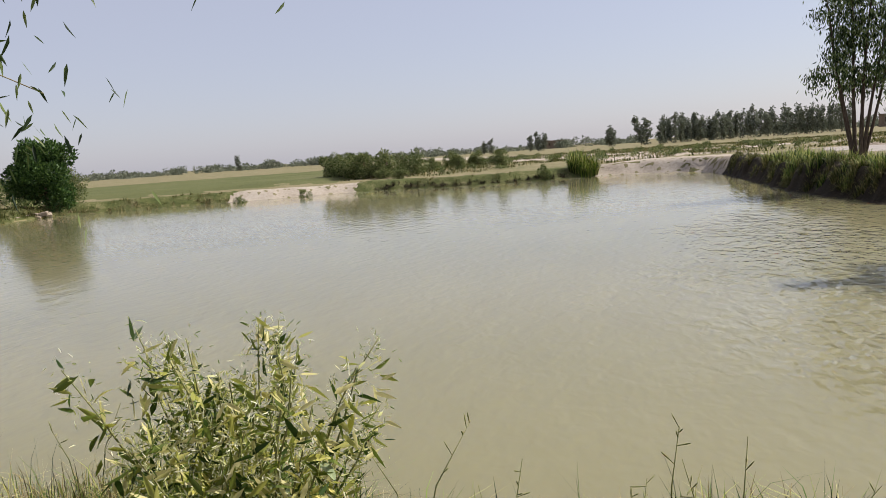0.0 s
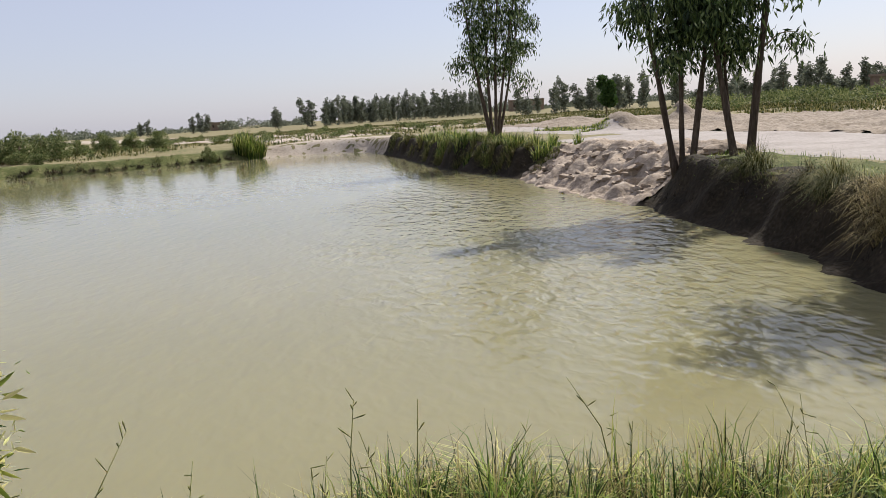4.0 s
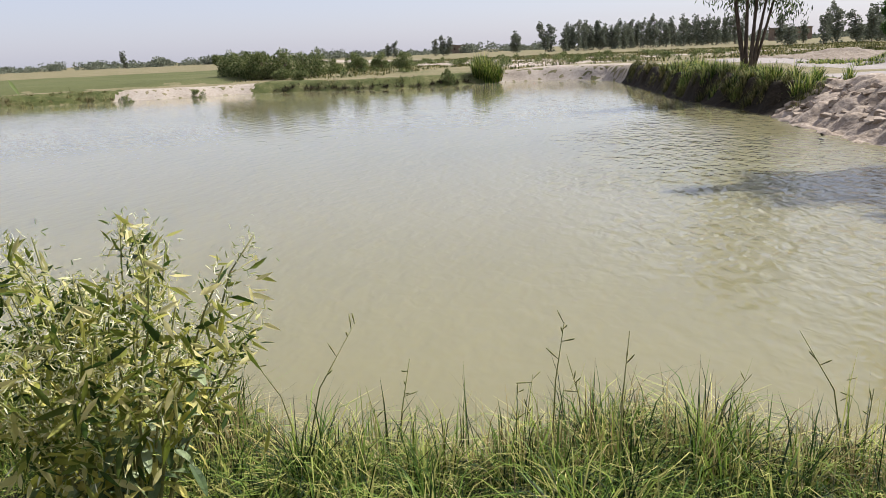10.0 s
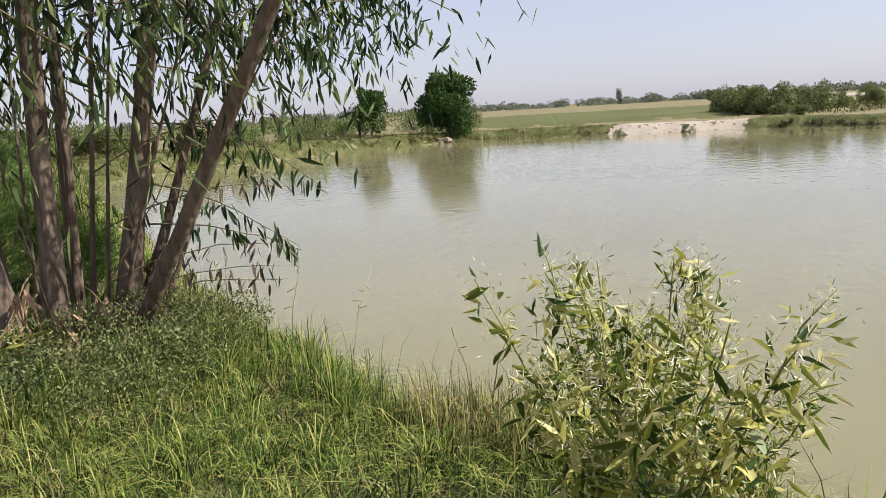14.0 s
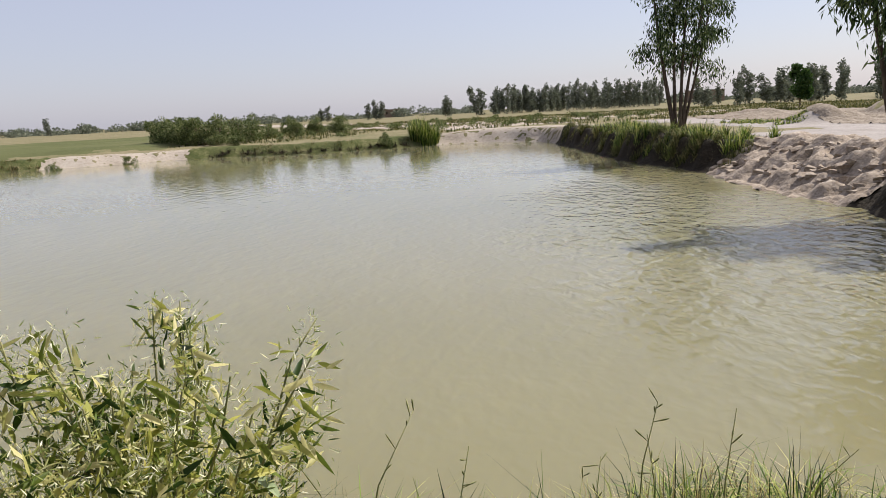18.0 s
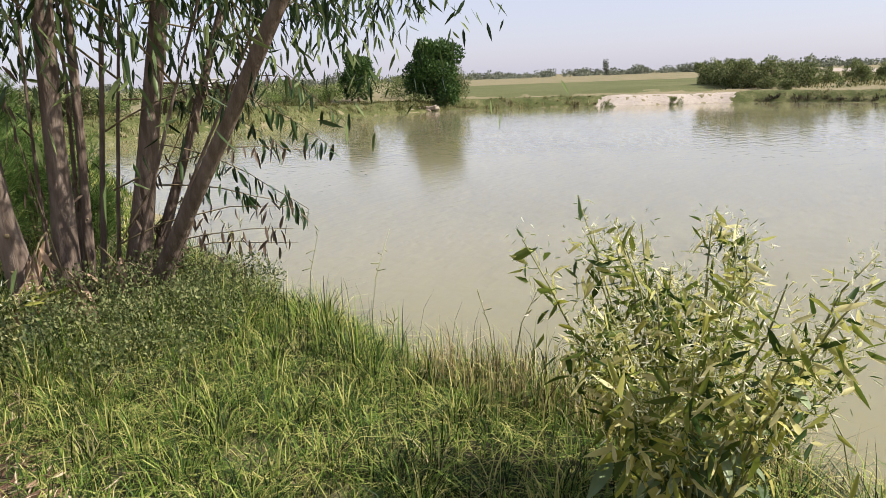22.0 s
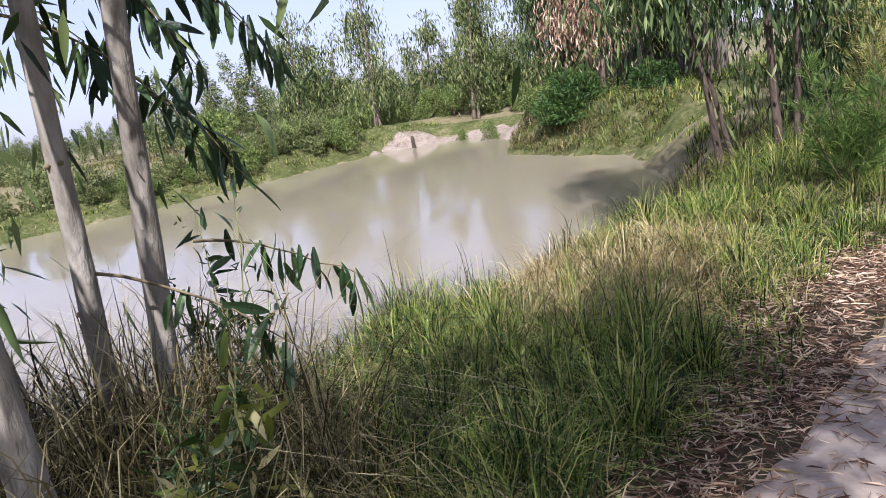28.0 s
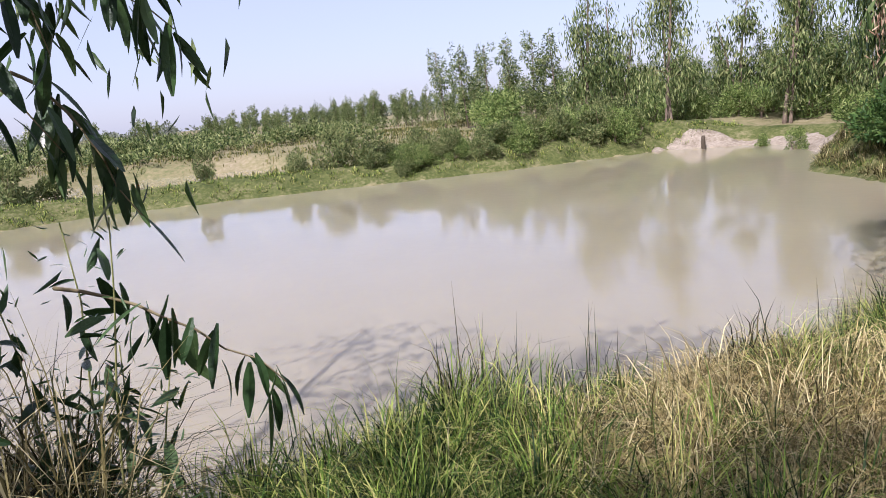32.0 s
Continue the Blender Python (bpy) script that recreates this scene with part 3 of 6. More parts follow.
tagged(crop, "level green crop field behind the far bank", "field", kind="structure")
for nm, fy, wdt in (("far_track", lambda x: -22 - 0.0 * x, 3.0),):
    tr = sheet(nm, np.arange(60, 420, 2.0), np.arange(-130, 60, 1.0), M["sand"], 0.06,
               lambda x, y: (np.abs((x - 110) * 0.35 - (y - 8) * 1.0) < 6) & (x > 62) | (np.abs(x - 88 - 0.25 * y) < 5) & (y < 12))
    tagged(tr, "pale far dirt road across the plain", "road", kind="structure")


def pond_sheet(name, poly, mat, label):
    c = poly.mean(0)
    P = poly + unit(poly - c) * 1.6
    me = bpy.data.meshes.new(name)
    bm = bmesh.new()
    bm.faces.new([bm.verts.new((*p, WATER_Z)) for p in P])
    bmesh.ops.triangulate(bm, faces=bm.faces[:])
    bm.normal_update()
    if bm.faces[:][0].normal.z < 0:
        bmesh.ops.reverse_faces(bm, faces=bm.faces[:])
    bm.to_mesh(me)
    bm.free()
    me.materials.append(mat)
    return tagged(new(name, me), label, "water", kind="structure")


pond_sheet("water", POND, M["water"], "muddy olive fish pond water with light ripples")
pond_sheet("water", POND_SMALL, M["water_small"], "still milky brown pond water with tree reflections")
pond_sheet("water", DITCH, M["water_small"], "shallow brown ditch water behind the bank")


# --- trees
def empty(name, x, y, z=None):
    ob = new(name)
    ob.location = (x, y, float(height(x, y)) if z is None else z)
    ob.empty_display_size = 0.2
    return ob


def polar(bearing, d):
    return d * math.cos(radians(bearing)), d * math.sin(radians(bearing))


def stem_line(rs, base, lean, h, n=9, sway=0.05):
    t = np.linspace(0, 1, n)
    return np.stack([base[0] + lean[0] * t + sway * h * 0.3 * np.sin(t * 4 + rs.uniform(0, 6)) * t, base[1] + lean[1] * t + sway * h * 0.3 * np.sin(t * 3.3 + rs.uniform(0, 6)) * t, base[2] + h * t], 1)


def along(P, t):
    i = t * (len(P) - 1)
    k = min(int(i), len(P) - 2)
    return P[k] + (P[k + 1] - P[k]) * (i - k)


def eucalyptus(name, x, y, stems, seed, label, leaves=2600, leaf=0.17, low=0.35, spread=0.22, bark="bark", foliage="euc", width=0.17, droop=1.0, six=False, limbs=5, group="", cluster=0.28, z=None, knots=0):
    """Several leaning stems from one stool, limbs, and hanging bunches of narrow leaves. stems: dx, dy, lean x, lean y, height, radius."""
    rs = np.random.RandomState(seed)
    root = empty(name, x, y, z)
    tagged(root, label, "tree", group)
    spots = []
    hmax = max(s[4] for s in stems)
    for dx, dy, lx, ly, h, r in stems:
        P = stem_line(rs, (dx, dy, -0.25), (lx, ly), h + 0.25, 14)
        R = r * (1 - 0.75 * np.linspace(0, 1, len(P)) ** 1.1)
        R[0] *= 1.35
        R[1] *= 1.12
        V, Q, T = tube(P, R, 11)
        V += r * 0.10 * np.stack([np.sin(V[:, 2] * 7 + 31 * V[:, 0]), np.sin(V[:, 2] * 5.3 + 27 * V[:, 1] + 2), 0 * V[:, 2]], 1)
        trunk = build("trunk", V, [Q, T], M[bark], root, smooth=True)
        if knots and r > 0.03:
            for k in range(knots):
                c = along(P, rs.uniform(0.05, 0.5))
                a = rs.uniform(0, 2 * np.pi)
                o = np.array([math.cos(a), math.sin(a), 0.15])
                V, Q, T = tube([c + o * r * 0.75, c + o * r * 1.02, c + o * r * 1.12], [r * 0.24, r * 0.2, r * 0.08], 6)
                build("knot", V, [Q, T], M["twig"], trunk)
        for k in range(limbs):
            t = rs.uniform(low, 0.97)
            b = along(P, t)
            a = rs.uniform(0, 2 * np.pi)
            ln = hmax * spread * rs.uniform(0.5, 1.15) * (1.25 - 0.75 * t)
            s = np.linspace(0, 1, 6)[:, None]
            d = np.array([[math.cos(a), math.sin(a), 0]])
            L = b + d * ln * s + np.array([[0, 0, 1]]) * ln * (1.0 * s - 0.75 * droop * s ** 2) + rs.normal(0, 0.015, (6, 3)) * ln * (s > 0)
            V, Q, T = tube(L, np.linspace(max(0.008, r * 0.34 * (1.1 - t)), 0.004, 6), 5)
            build("limb", V, [Q, T], M["twig"], root)
            for q in (0.4, 0.6, 0.75, 0.85, 0.93, 1.0):
                spots.append(along(L, q * 0.999) + rs.normal(0, 0.05, 3) * ln)
        spots += [P[-1] + rs.normal(0, 0.05, 3) * hmax * 0.5 for _ in range(4)]
    spots = np.array(spots)
    k = rs.randint(0, len(spots), leaves)
    sc = cluster * hmax / 6
    C = spots[k] + np.stack([rs.normal(0, sc, leaves), rs.normal(0, sc, leaves), -np.abs(rs.normal(0, sc * 1.5 * droop, leaves)) + sc * 0.5], 1)
    D = rs.normal(0, 0.45, (leaves, 3)) + np.array([[0, 0, -1.0 * droop]])
    V, Q, T = leaf_arrays(rs, C, D, leaf, width, six)
    build("crown", V, [f for f in (Q, T) if len(f)], M[foliage], root, "hanging narrow grey-green leaves")
    return root


def round_tree(name, x, y, h, w, seed, label, leaves=5000, leaf=0.2, foliage="broad", bottom=0.12, category="tree", z=None, group="", nb=18, shape=0.55):
    """A dense crown of uneven lobes on a short forked trunk."""
    rs = np.random.RandomState(seed)
    root = empty(name, x, y, z)
    tagged(root, label, category, group)
    blobs = []
    for k in range(nb):
        a, u = rs.uniform(0, 2 * np.pi), rs.uniform(0.0, 1.0)
        rad = w * 0.5 * (0.30 + 0.42 * math.sin(math.pi * min(1, u * 0.85 + 0.15))) * rs.uniform(0.4, 1.1)
        r = w * rs.uniform(0.12, 0.23) * (1.1 - 0.5 * u * u)
        blobs.append((rad * math.cos(a), rad * math.sin(a), h * (bottom + 0.08 + (0.84 - bottom) * u), r, r, r * rs.uniform(0.8, 1.3)))
    V, Q, T = tube(stem_line(rs, (0, 0, -0.1), (0.08 * w * rs.normal(), 0.08 * w * rs.normal()), h * 0.55), np.linspace(w * 0.03, w * 0.012, 9), 7)
    build("trunk", V, [Q, T], M["bark_brown"], root)
    for b in blobs[:6]:
        L = np.linspace((0, 0, h * 0.12), b[:3], 5)
        L[1:4] += rs.normal(0, 0.03 * w, (3, 3))
        V, Q, T = tube(L, np.linspace(w * 0.015, 0.01, 5), 5)
        build("limb", V, [Q, T], M["twig"], root)
    C, D = blob_points(rs, blobs, leaves, 0.4)
    C[:, 2] = np.maximum(C[:, 2], 0.03)
    V, Q, T = leaf_arrays(rs, C, D * 0.6 + rs.normal(0, 0.5, (leaves, 3)) + [[0, 0, 0.35]], leaf, shape)
    build("crown", V, [f for f in (Q, T) if len(f)], M[foliage], root)
    return root


def column_tree(name, seed, label, h=8.0, w=2.2, leaves=900, leaf=0.35, foliage="hazeleaf", bare=0.2, group="", lw=0.6, hang=0.0):
    """A tall narrow tree with a loose uneven crown."""
    rs = np.random.RandomState(seed)
    root = empty(name, 0, 0, 0)
    tagged(root, label, "tree", group)
    P = stem_line(rs, (0, 0, -0.2), (0.05 * h * rs.normal(), 0.05 * h * rs.normal()), h * 0.92)
    V, Q, T = tube(P, np.linspace(h * 0.011, h * 0.003, 9), 6)
    build("trunk", V, [Q, T], M["bark_brown"], root)
    blobs = []
    for k in range(16):
        u = k / 15
        r = w * 0.5 * (0.30 + 0.7 * math.sin(math.pi * (0.12 + 0.8 * u))) * rs.uniform(0.4, 0.95)
        c = along(P, min(0.99, bare + (0.98 - bare) * u))
        a = rs.uniform(0, 2 * np.pi)
        blobs.append((c[0] + 0.30 * w * math.cos(a) * rs.uniform(0.2, 1), c[1] + 0.30 * w * math.sin(a) * rs.uniform(0.2, 1), c[2], r * 0.7, r * 0.7, h * 0.055 * rs.uniform(0.8, 1.8)))
    C, D = blob_points(rs, blobs, leaves, 0.25)
    V, Q, T = leaf_arrays(rs, C, D + rs.normal(0, 0.6, (leaves, 3)) - [[0, 0, hang]], leaf, lw)
    build("crown", V, [f for f in (Q, T) if len(f)], M[foliage], root)
    return root


def plant_at(tree, x, y, s=1.0, turn=0.0, sz=None):
    m = Matrix.Translation((x, y, float(height(x, y)))) @ Matrix.Rotation(turn, 4, "Z") @ Matrix.Diagonal((s, s, sz or s, 1))
    return copy_thing(tree, m)


# trees on the cut bank
eucalyptus("eucalyptus_tree", 32.6, -11.3, [(0, 0.1, 0.2, 1.1, 6.9, 0.10), (0.05, 0.05, 0.1, 0.3, 7.5, 0.09), (0.0, -0.05, -0.1, -0.4, 7.3, 0.09), (0.0, -0.1, -0.2, -1.0, 6.7, 0.08), (0.1, -0.15, -0.2, -1.4, 6.0, 0.07)], 11,
           "slender multi-stemmed eucalyptus on the grassy pond bank", 8000, 0.23, 0.40, 0.18, bark="bark_dark", limbs=11, cluster=0.19, width=0.24)
eucalyptus("eucalyptus_tree", 15.6, -10.2, [(0.05, 0.05, 0.58, 0.87, 5.8, 0.085), (0.0, -0.05, 0.04, 0.0, 5.5, 0.07), (-0.1, -0.2, -0.36, -0.5, 5.9, 0.085)], 12,
           "thin-trunked eucalyptus clump on the eroded bank", 6500, 0.21, 0.42, 0.18, bark="bark_dark", limbs=12, cluster=0.18, width=0.23)
eucalyptus("eucalyptus_tree", 14.75, -11.1, [(0.0, 0.0, 0.55, 0.8, 5.8, 0.085), (-0.1, -0.25, -0.32, -0.46, 6.0, 0.10), (0.1, 0.0, 0.24, 0.32, 5.4, 0.045)], 13,
           "leaning eucalyptus stems rising from the bank", 6500, 0.21, 0.42, 0.18, bark="bark_dark", limbs=12, cluster=0.18, width=0.23)
eucalyptus("eucalyptus_tree", 9.2, -13.6, [(0.25, 0.37, 0.66, 1.0, 7.3, 0.085), (0, 0, 0.48, 0.7, 7.4, 0.095), (-0.04, -0.06, 0.21, 0.32, 7.3, 0.08), (-0.14, -0.2, 0.0, 0.04, 6.9, 0.06), (-0.36, -0.54, -0.43, -0.64, 7.3, 0.10), (-0.39, -0.58, -0.77, -1.17, 7.3, 0.075), (-0.2, -0.4, -0.5, -0.6, 2.6, 0.025)], 14,
           "eucalyptus clump with bare dark trunks above the bank", 20000, 0.21, 0.66, 0.26, bark="bark_dark", limbs=14, cluster=0.24, width=0.24)

# the far shore of the large pond
round_tree("round_tree", 46.9, 38.0, 5.5, 5.0, 21, "dense dark green round tree at the water's edge", 15000, 0.24, z=-0.7, nb=26, bottom=0.02)
round_tree("round_tree", 43.6, 43.6, 4.1, 3.5, 22, "smaller dark green round tree behind the bank", 7000, 0.22, bottom=0.04)
round_tree("bush", 49.4, 38.2, 3.1, 3.0, 23, "feathery grey-green shrub beside the round tree", 3200, 0.2, "scrubleaf", 0.03, "bush", shape=0.25)
rs = np.random.RandomState(5)
shrubs = [round_tree("bush", -300 - 5 * i, 300, 2.2, 2.6, 70 + i, "grey-green scrub bush on the pond bank", 2200, 0.22, "scrubleaf", 0.0, "bush", 0, "scrub bushes", 12, 0.35) for i in range(5)]
dark = [round_tree("bush", -320 - 5 * i, 300, 2.0, 2.6, 80 + i, "bright green leafy bush on the bank", 2600, 0.17, "bankleaf", 0.0, "bush", 0, "green bushes", 12, 0.3) for i in range(4)]


def bush_run(kinds, spots):
    for i, (x, y, s, sz) in enumerate(spots):
        plant_at(kinds[i % len(kinds)], x, y, s, rs.uniform(0, 6), sz)


def scrub_mass(name, spots, foliage, label, seed, leaves=260, leaf=0.22):
    """Low scrub too small and too many to count, one mesh. spots: x, y, width, height."""
    r2 = np.random.RandomState(seed)
    blobs = []
    for x, y, w, h in spots:
        z = float(height(x, y))
        for q in range(4):
            blobs.append((x + r2.normal(0, 0.28 * w), y + r2.normal(0, 0.28 * w), z + h * r2.uniform(0.2, 0.75), w * r2.uniform(0.15, 0.32), w * r2.uniform(0.15, 0.32), h * r2.uniform(0.18, 0.32)))
    C, D = blob_points(r2, blobs, leaves * len(spots), 0.3)
    V, Q, T = leaf_arrays(r2, C, D * 0.6 + r2.normal(0, 0.5, D.shape) + [[0, 0, 0.4]], leaf, 0.35)
    return tagged(build(name, V, [f for f in (Q, T) if len(f)], M[foliage]), label, "scrub", kind="stuff")


# grouped bushes behind the far shore
bush_run(shrubs, [(62, 18.3, 1.0, 1.0), (63, 17.0, 1.1, 1.1), (64.5, 15.8, 0.9, 0.9), (63, 14.0, 0.95, 0.95), (74, 22, 0.8, 0.9), (66, 13.5, 0.6, 0.55), (73, 12.5, 0.9, 0.8), (76, 10.5, 0.8, 0.75), (80, 9, 0.8, 0.7), (66, 10.8, 0.7, 0.6), (72, 7.5, 0.8, 0.7),
                  (55.5, 2.6, 0.45, 0.55), (63, 17.5, 0.9, 0.6), (60.5, 16.4, 0.7, 0.45), (58.5, 14.6, 0.7, 0.4), (52.5, 20.5, 0.4, 0.4), (49.6, 24.3, 0.5, 0.5)])
scrub_mass("scrub", [(rs.uniform(61, 104), rs.uniform(-22, 17), rs.uniform(0.5, 1.3), rs.uniform(0.3, 0.75)) for k in range(90)], "scrubleaf", "low grey-green scrub on the dry strip", 1, 160)
# left end of the large pond
for k in range(26):
    t = k / 25
    x, y = 16 + 26 * t + rs.uniform(-1, 1), 40.5 + rs.uniform(0, 5) + 1.0 * t
    plant_at((shrubs + dark)[k % 9], x, y, rs.uniform(0.5, 1.1), rs.uniform(0, 6), rs.uniform(0.4, 0.9))
scrub_mass("scrub", [(*polar(rs.uniform(38, 88), rs.uniform(52, 95)), rs.uniform(1.8, 4.0), rs.uniform(1.0, 2.4)) for k in range(60)], "scrubleaf", "green scrub beyond the end of the pond", 2, 420, 0.26)

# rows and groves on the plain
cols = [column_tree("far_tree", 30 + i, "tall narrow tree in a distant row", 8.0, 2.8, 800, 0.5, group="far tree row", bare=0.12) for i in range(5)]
for k in range(44):
    b, d = -5.6 - 12.5 * (k + rs.uniform(-0.3, 0.3)) / 44, 205 + rs.uniform(-8, 12)
    plant_at(cols[k % 5], *polar(b, d), rs.uniform(0.7, 1.0), rs.uniform(0, 6), rs.uniform(0.75, 1.05))
for b, d, s in ((-4.3, 205, 1.0), (-4.7, 207, 0.95), (-2.2, 215, 0.7), (-1.9, 214, 0.8), (3.0, 240, 0.75), (3.4, 240, 0.8), (4.0, 241, 0.7), (7.0, 250, 0.7), (7.6, 250, 0.6), (26.3, 300, 0.85)):
    plant_at(cols[k % 5], *polar(b, d), s * 1.3, rs.uniform(0, 6), s)
    k += 1
for k in range(80):   # grove beyond the yard
    b = -20 - 30 * rs.uniform(0, 1)
    d = rs.uniform(125, 185)
    plant_at(cols[k % 5], *polar(b, d), rs.uniform(0.6, 1.1), rs.uniform(0, 6), rs.uniform(0.35, 0.95))
for k in range(30):
    b = rs.uniform(-70, -48)
    plant_at(cols[k % 5], *polar(b, rs.uniform(130, 180)), rs.uniform(0.7, 1.1), rs.uniform(0, 6), rs.uniform(0.4, 0.75))
scrub_mass("scrub", [(*polar(rs.uniform(-67, -34), rs.uniform(64, 96)), rs.uniform(2.2, 4.8), rs.uniform(0.9, 1.9)) for k in range(70)], "scrubleaf", "thicket of green scrub behind the yard", 3, 420, 0.28)
round_tree("lone_tree", 72.5, -37.2, 4.6, 2.6, 25, "lone dark tree on a low earth mound", 4200, 0.26, bottom=0.2)
round_tree("round_tree", *polar(-62.4, 44), 4.6, 2.9, 26, "dark leafy tree behind the mud wall", 5200, 0.24, bottom=0.0)
for i, (b, d, h) in enumerate(((-61.7, 66, 8.5), (-63.0, 67, 8.0), (-56.6, 112, 9.0), (-59.2, 118, 7.5))):
    t = column_tree("thin_tree", 90 + i, "thin tall tree with tufted crown", h, h * 0.28, 800, 0.35, bare=0.45, foliage="euc_far")
    t.location = (*polar(b, d), 0)
for i, c in enumerate(cols):
    c.location = (*polar(-6.0 - 1.1 * i, 212), 0)


def far_woods(name, seed, d0, d1, b0, b1, n, hmin, hmax, label):
    """A low uneven belt of woods on the horizon, too far to count."""
    rs2 = np.random.RandomState(seed)
    blobs = []
    for k in range(n):
        b, d = rs2.uniform(b0, b1), rs2.uniform(d0, d1)
        x, y = polar(b, d)
        h = 0.72 * rs2.uniform(hmin, hmax) * (1.35 if rs2.uniform() < 0.12 else 1) * (0.75 + 0.35 * math.sin(b * 0.9) * math.sin(b * 0.23 + 1))
        w = rs2.uniform(2.0, 4.5)
        blobs += [(x, y, h * 0.35, w, w, h * 0.38), (x + rs2.normal(0, 1.2), y + rs2.normal(0, 1.2), h * 0.68, w * 0.6, w * 0.6, h * 0.32)]
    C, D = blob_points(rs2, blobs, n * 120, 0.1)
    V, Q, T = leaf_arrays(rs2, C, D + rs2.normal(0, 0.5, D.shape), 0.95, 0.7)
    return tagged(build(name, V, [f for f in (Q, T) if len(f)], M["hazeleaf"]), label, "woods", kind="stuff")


far_woods("far_woods", 1, 340, 420, -75, 70, 620, 3.5, 7.5, "hazy belt of distant trees on the horizon")
far_woods("far_woods", 2, 260, 360, 70, 200, 420, 3.5, 7.5, "hazy belt of distant trees on the horizon")
far_woods("far_woods", 3, 300, 400, 200, 285, 250, 3.5, 7.5, "hazy belt of distant trees on the horizon")

# clump beside the track
eucalyptus("eucalyptus_tree", 2.3, 4.9, [(-0.38, -0.36, -0.85, 0.05, 6.2, 0.078), (-0.06, 0.0, 0.25, -0.3, 6.6, 0.078), (0.10, 0.06, 0.40, -0.15, 6.0, 0.036), (0.33, -0.05, 1.15, -0.75, 6.6, 0.082), (0.15, -0.30, 1.1, -4.3, 6.0, 0.055), (0.40, 0.02, 2.0, -1.1, 5.6, 0.04), (0.2, 0.12, 0.7, -0.05, 4.8, 0.022), (0.5, -0.08, 1.6, -1.0, 4.0, 0.018), (0.14, 0.22, 0.3, 0.3, 4.2, 0.018), (-0.2, 0.2, -0.2, 0.3, 4.5, 0.018), (0.3, 0.1, 0.45, -0.2, 3.6, 0.016), (-0.1, 0.15, 0.2, 0.2, 3.2, 0.015), (0.3, -0.1, 1.0, -1.5, 3.2, 0.015), (0.35, 0.0, 1.5, -1.0, 3.0, 0.014), (0.2, -0.1, 0.5, -1.6, 3.4, 0.015)], 41,
           "leaning eucalyptus clump with peeling brown bark beside the track", 12000, 0.14, 0.45, 0.34, "bark_brown", six=True, z=0.03, limbs=7, knots=3, cluster=0.28)
# clump beside the small pond
eucalyptus("eucalyptus_tree", -2.7, 2.7, [(0.17, -0.34, 0.21, -0.80, 6.0, 0.036), (0.26, -0.30, 0.0, 0.0, 6.2, 0.064), (-0.39, 0.44, 1.1, 0.0, 6.0, 0.052), (-0.50, 0.25, 1.05, 0.0, 5.8, 0.047), (-0.85, 0.25, -0.5, -0.5, 5.0, 0.022), (-0.9, -0.6, -1.4, -0.6, 5.4, 0.06), (-0.8, -0.4, -0.1, -0.2, 2.6, 0.014)], 42,
           "pale-barked eucalyptus clump rising from dry grass", 4600, 0.16, 0.3, 0.24, six=True, limbs=7, knots=7, z=-0.05)
# leaning tree whose crown shades the track
eucalyptus("eucalyptus_tree", -2.5, -2.4, [(0, 0, 4.5, 2.1, 6.4, 0.075), (0.1, 0.15, 3.9, 2.3, 6.2, 0.06), (-0.1, 0.2, 5.1, 2.6, 6.4, 0.05), (0.05, -0.1, 3.3, 2.0, 6.2, 0.05), (0.0, 0.1, 3.5, 2.9, 6.4, 0.05), (0.1, 0.0, 2.3, 0.9, 5.2, 0.04), (-0.1, 0.1, 1.7, 1.2, 5.0, 0.035)], 43,
           "leaning eucalyptus whose crown shades the dirt track", 6400, 0.19, 0.84, 0.18, six=True, limbs=9, z=-0.05, cluster=0.22)
rs2 = np.random.RandomState(91)
# hanging trees on the pond side of the track
for i, (x, y, h, r, lx, ly) in enumerate([(-2.9, 10.7, 6.4, 0.042, -0.7, 0.2), (-2.3, 10.9, 6.6, 0.05, -0.1, 0.2), (-1.75, 13.6, 6.5, 0.07, 0.3, 0.2), (-1.3, 16.5, 7.0, 0.09, 0.5, 0.2), (-0.9, 20.0, 7.2, 0.10, 0.3, 0.0), (-2.2, 18.2, 7.4, 0.1, -0.2, 0.3), (-2.6, 21.0, 7.4, 0.10, 0.2, 0.3), (-0.6, 24.5, 7.4, 0.1, 0.3, 0)]):
    eucalyptus("eucalyptus_tree", x, y, [(0, 0, lx, ly, h, r), (0.15, 0.1, lx + rs.normal(0, 0.6), ly + rs.normal(0, 0.5), h * 0.9, r * 0.8)], 50 + i,
               "eucalyptus with long hanging foliage beside the track", 8000 if i < 2 else 10500, 0.21, 0.42 if i < 2 else 0.22, 0.22, "bark_dark", "euc", droop=1.7, limbs=14 if i < 2 else 18, cluster=0.2 if i < 2 else 0.28)
eucalyptus("eucalyptus_tree", -9.6, 22.0, [(0, 0, -0.3, 0.2, 6.5, 0.09), (0.2, 0.2, 0.6, 0.1, 6.2, 0.08)], 59, "eucalyptus with withered red-brown hanging foliage", 8500, 0.24, 0.30, 0.16, "bark_brown", "deadleaf", droop=1.5, limbs=9)
for i, (x, y) in enumerate([(-4.6, 26.0), (-3.4, 24.0), (-12.0, 28.2)]):
    eucalyptus("eucalyptus_tree", x, y, [(0, 0, rs.normal(0, 0.4), 0.2, 7.2, 0.09), (0.2, 0.2, rs.normal(0, 0.5), 0.1, 6.6, 0.08)], 160 + i,
               "tall eucalyptus with drooping foliage near the hut", 4200, 0.26, 0.52, 0.2, "bark_brown", droop=1.2, limbs=10, cluster=0.32)

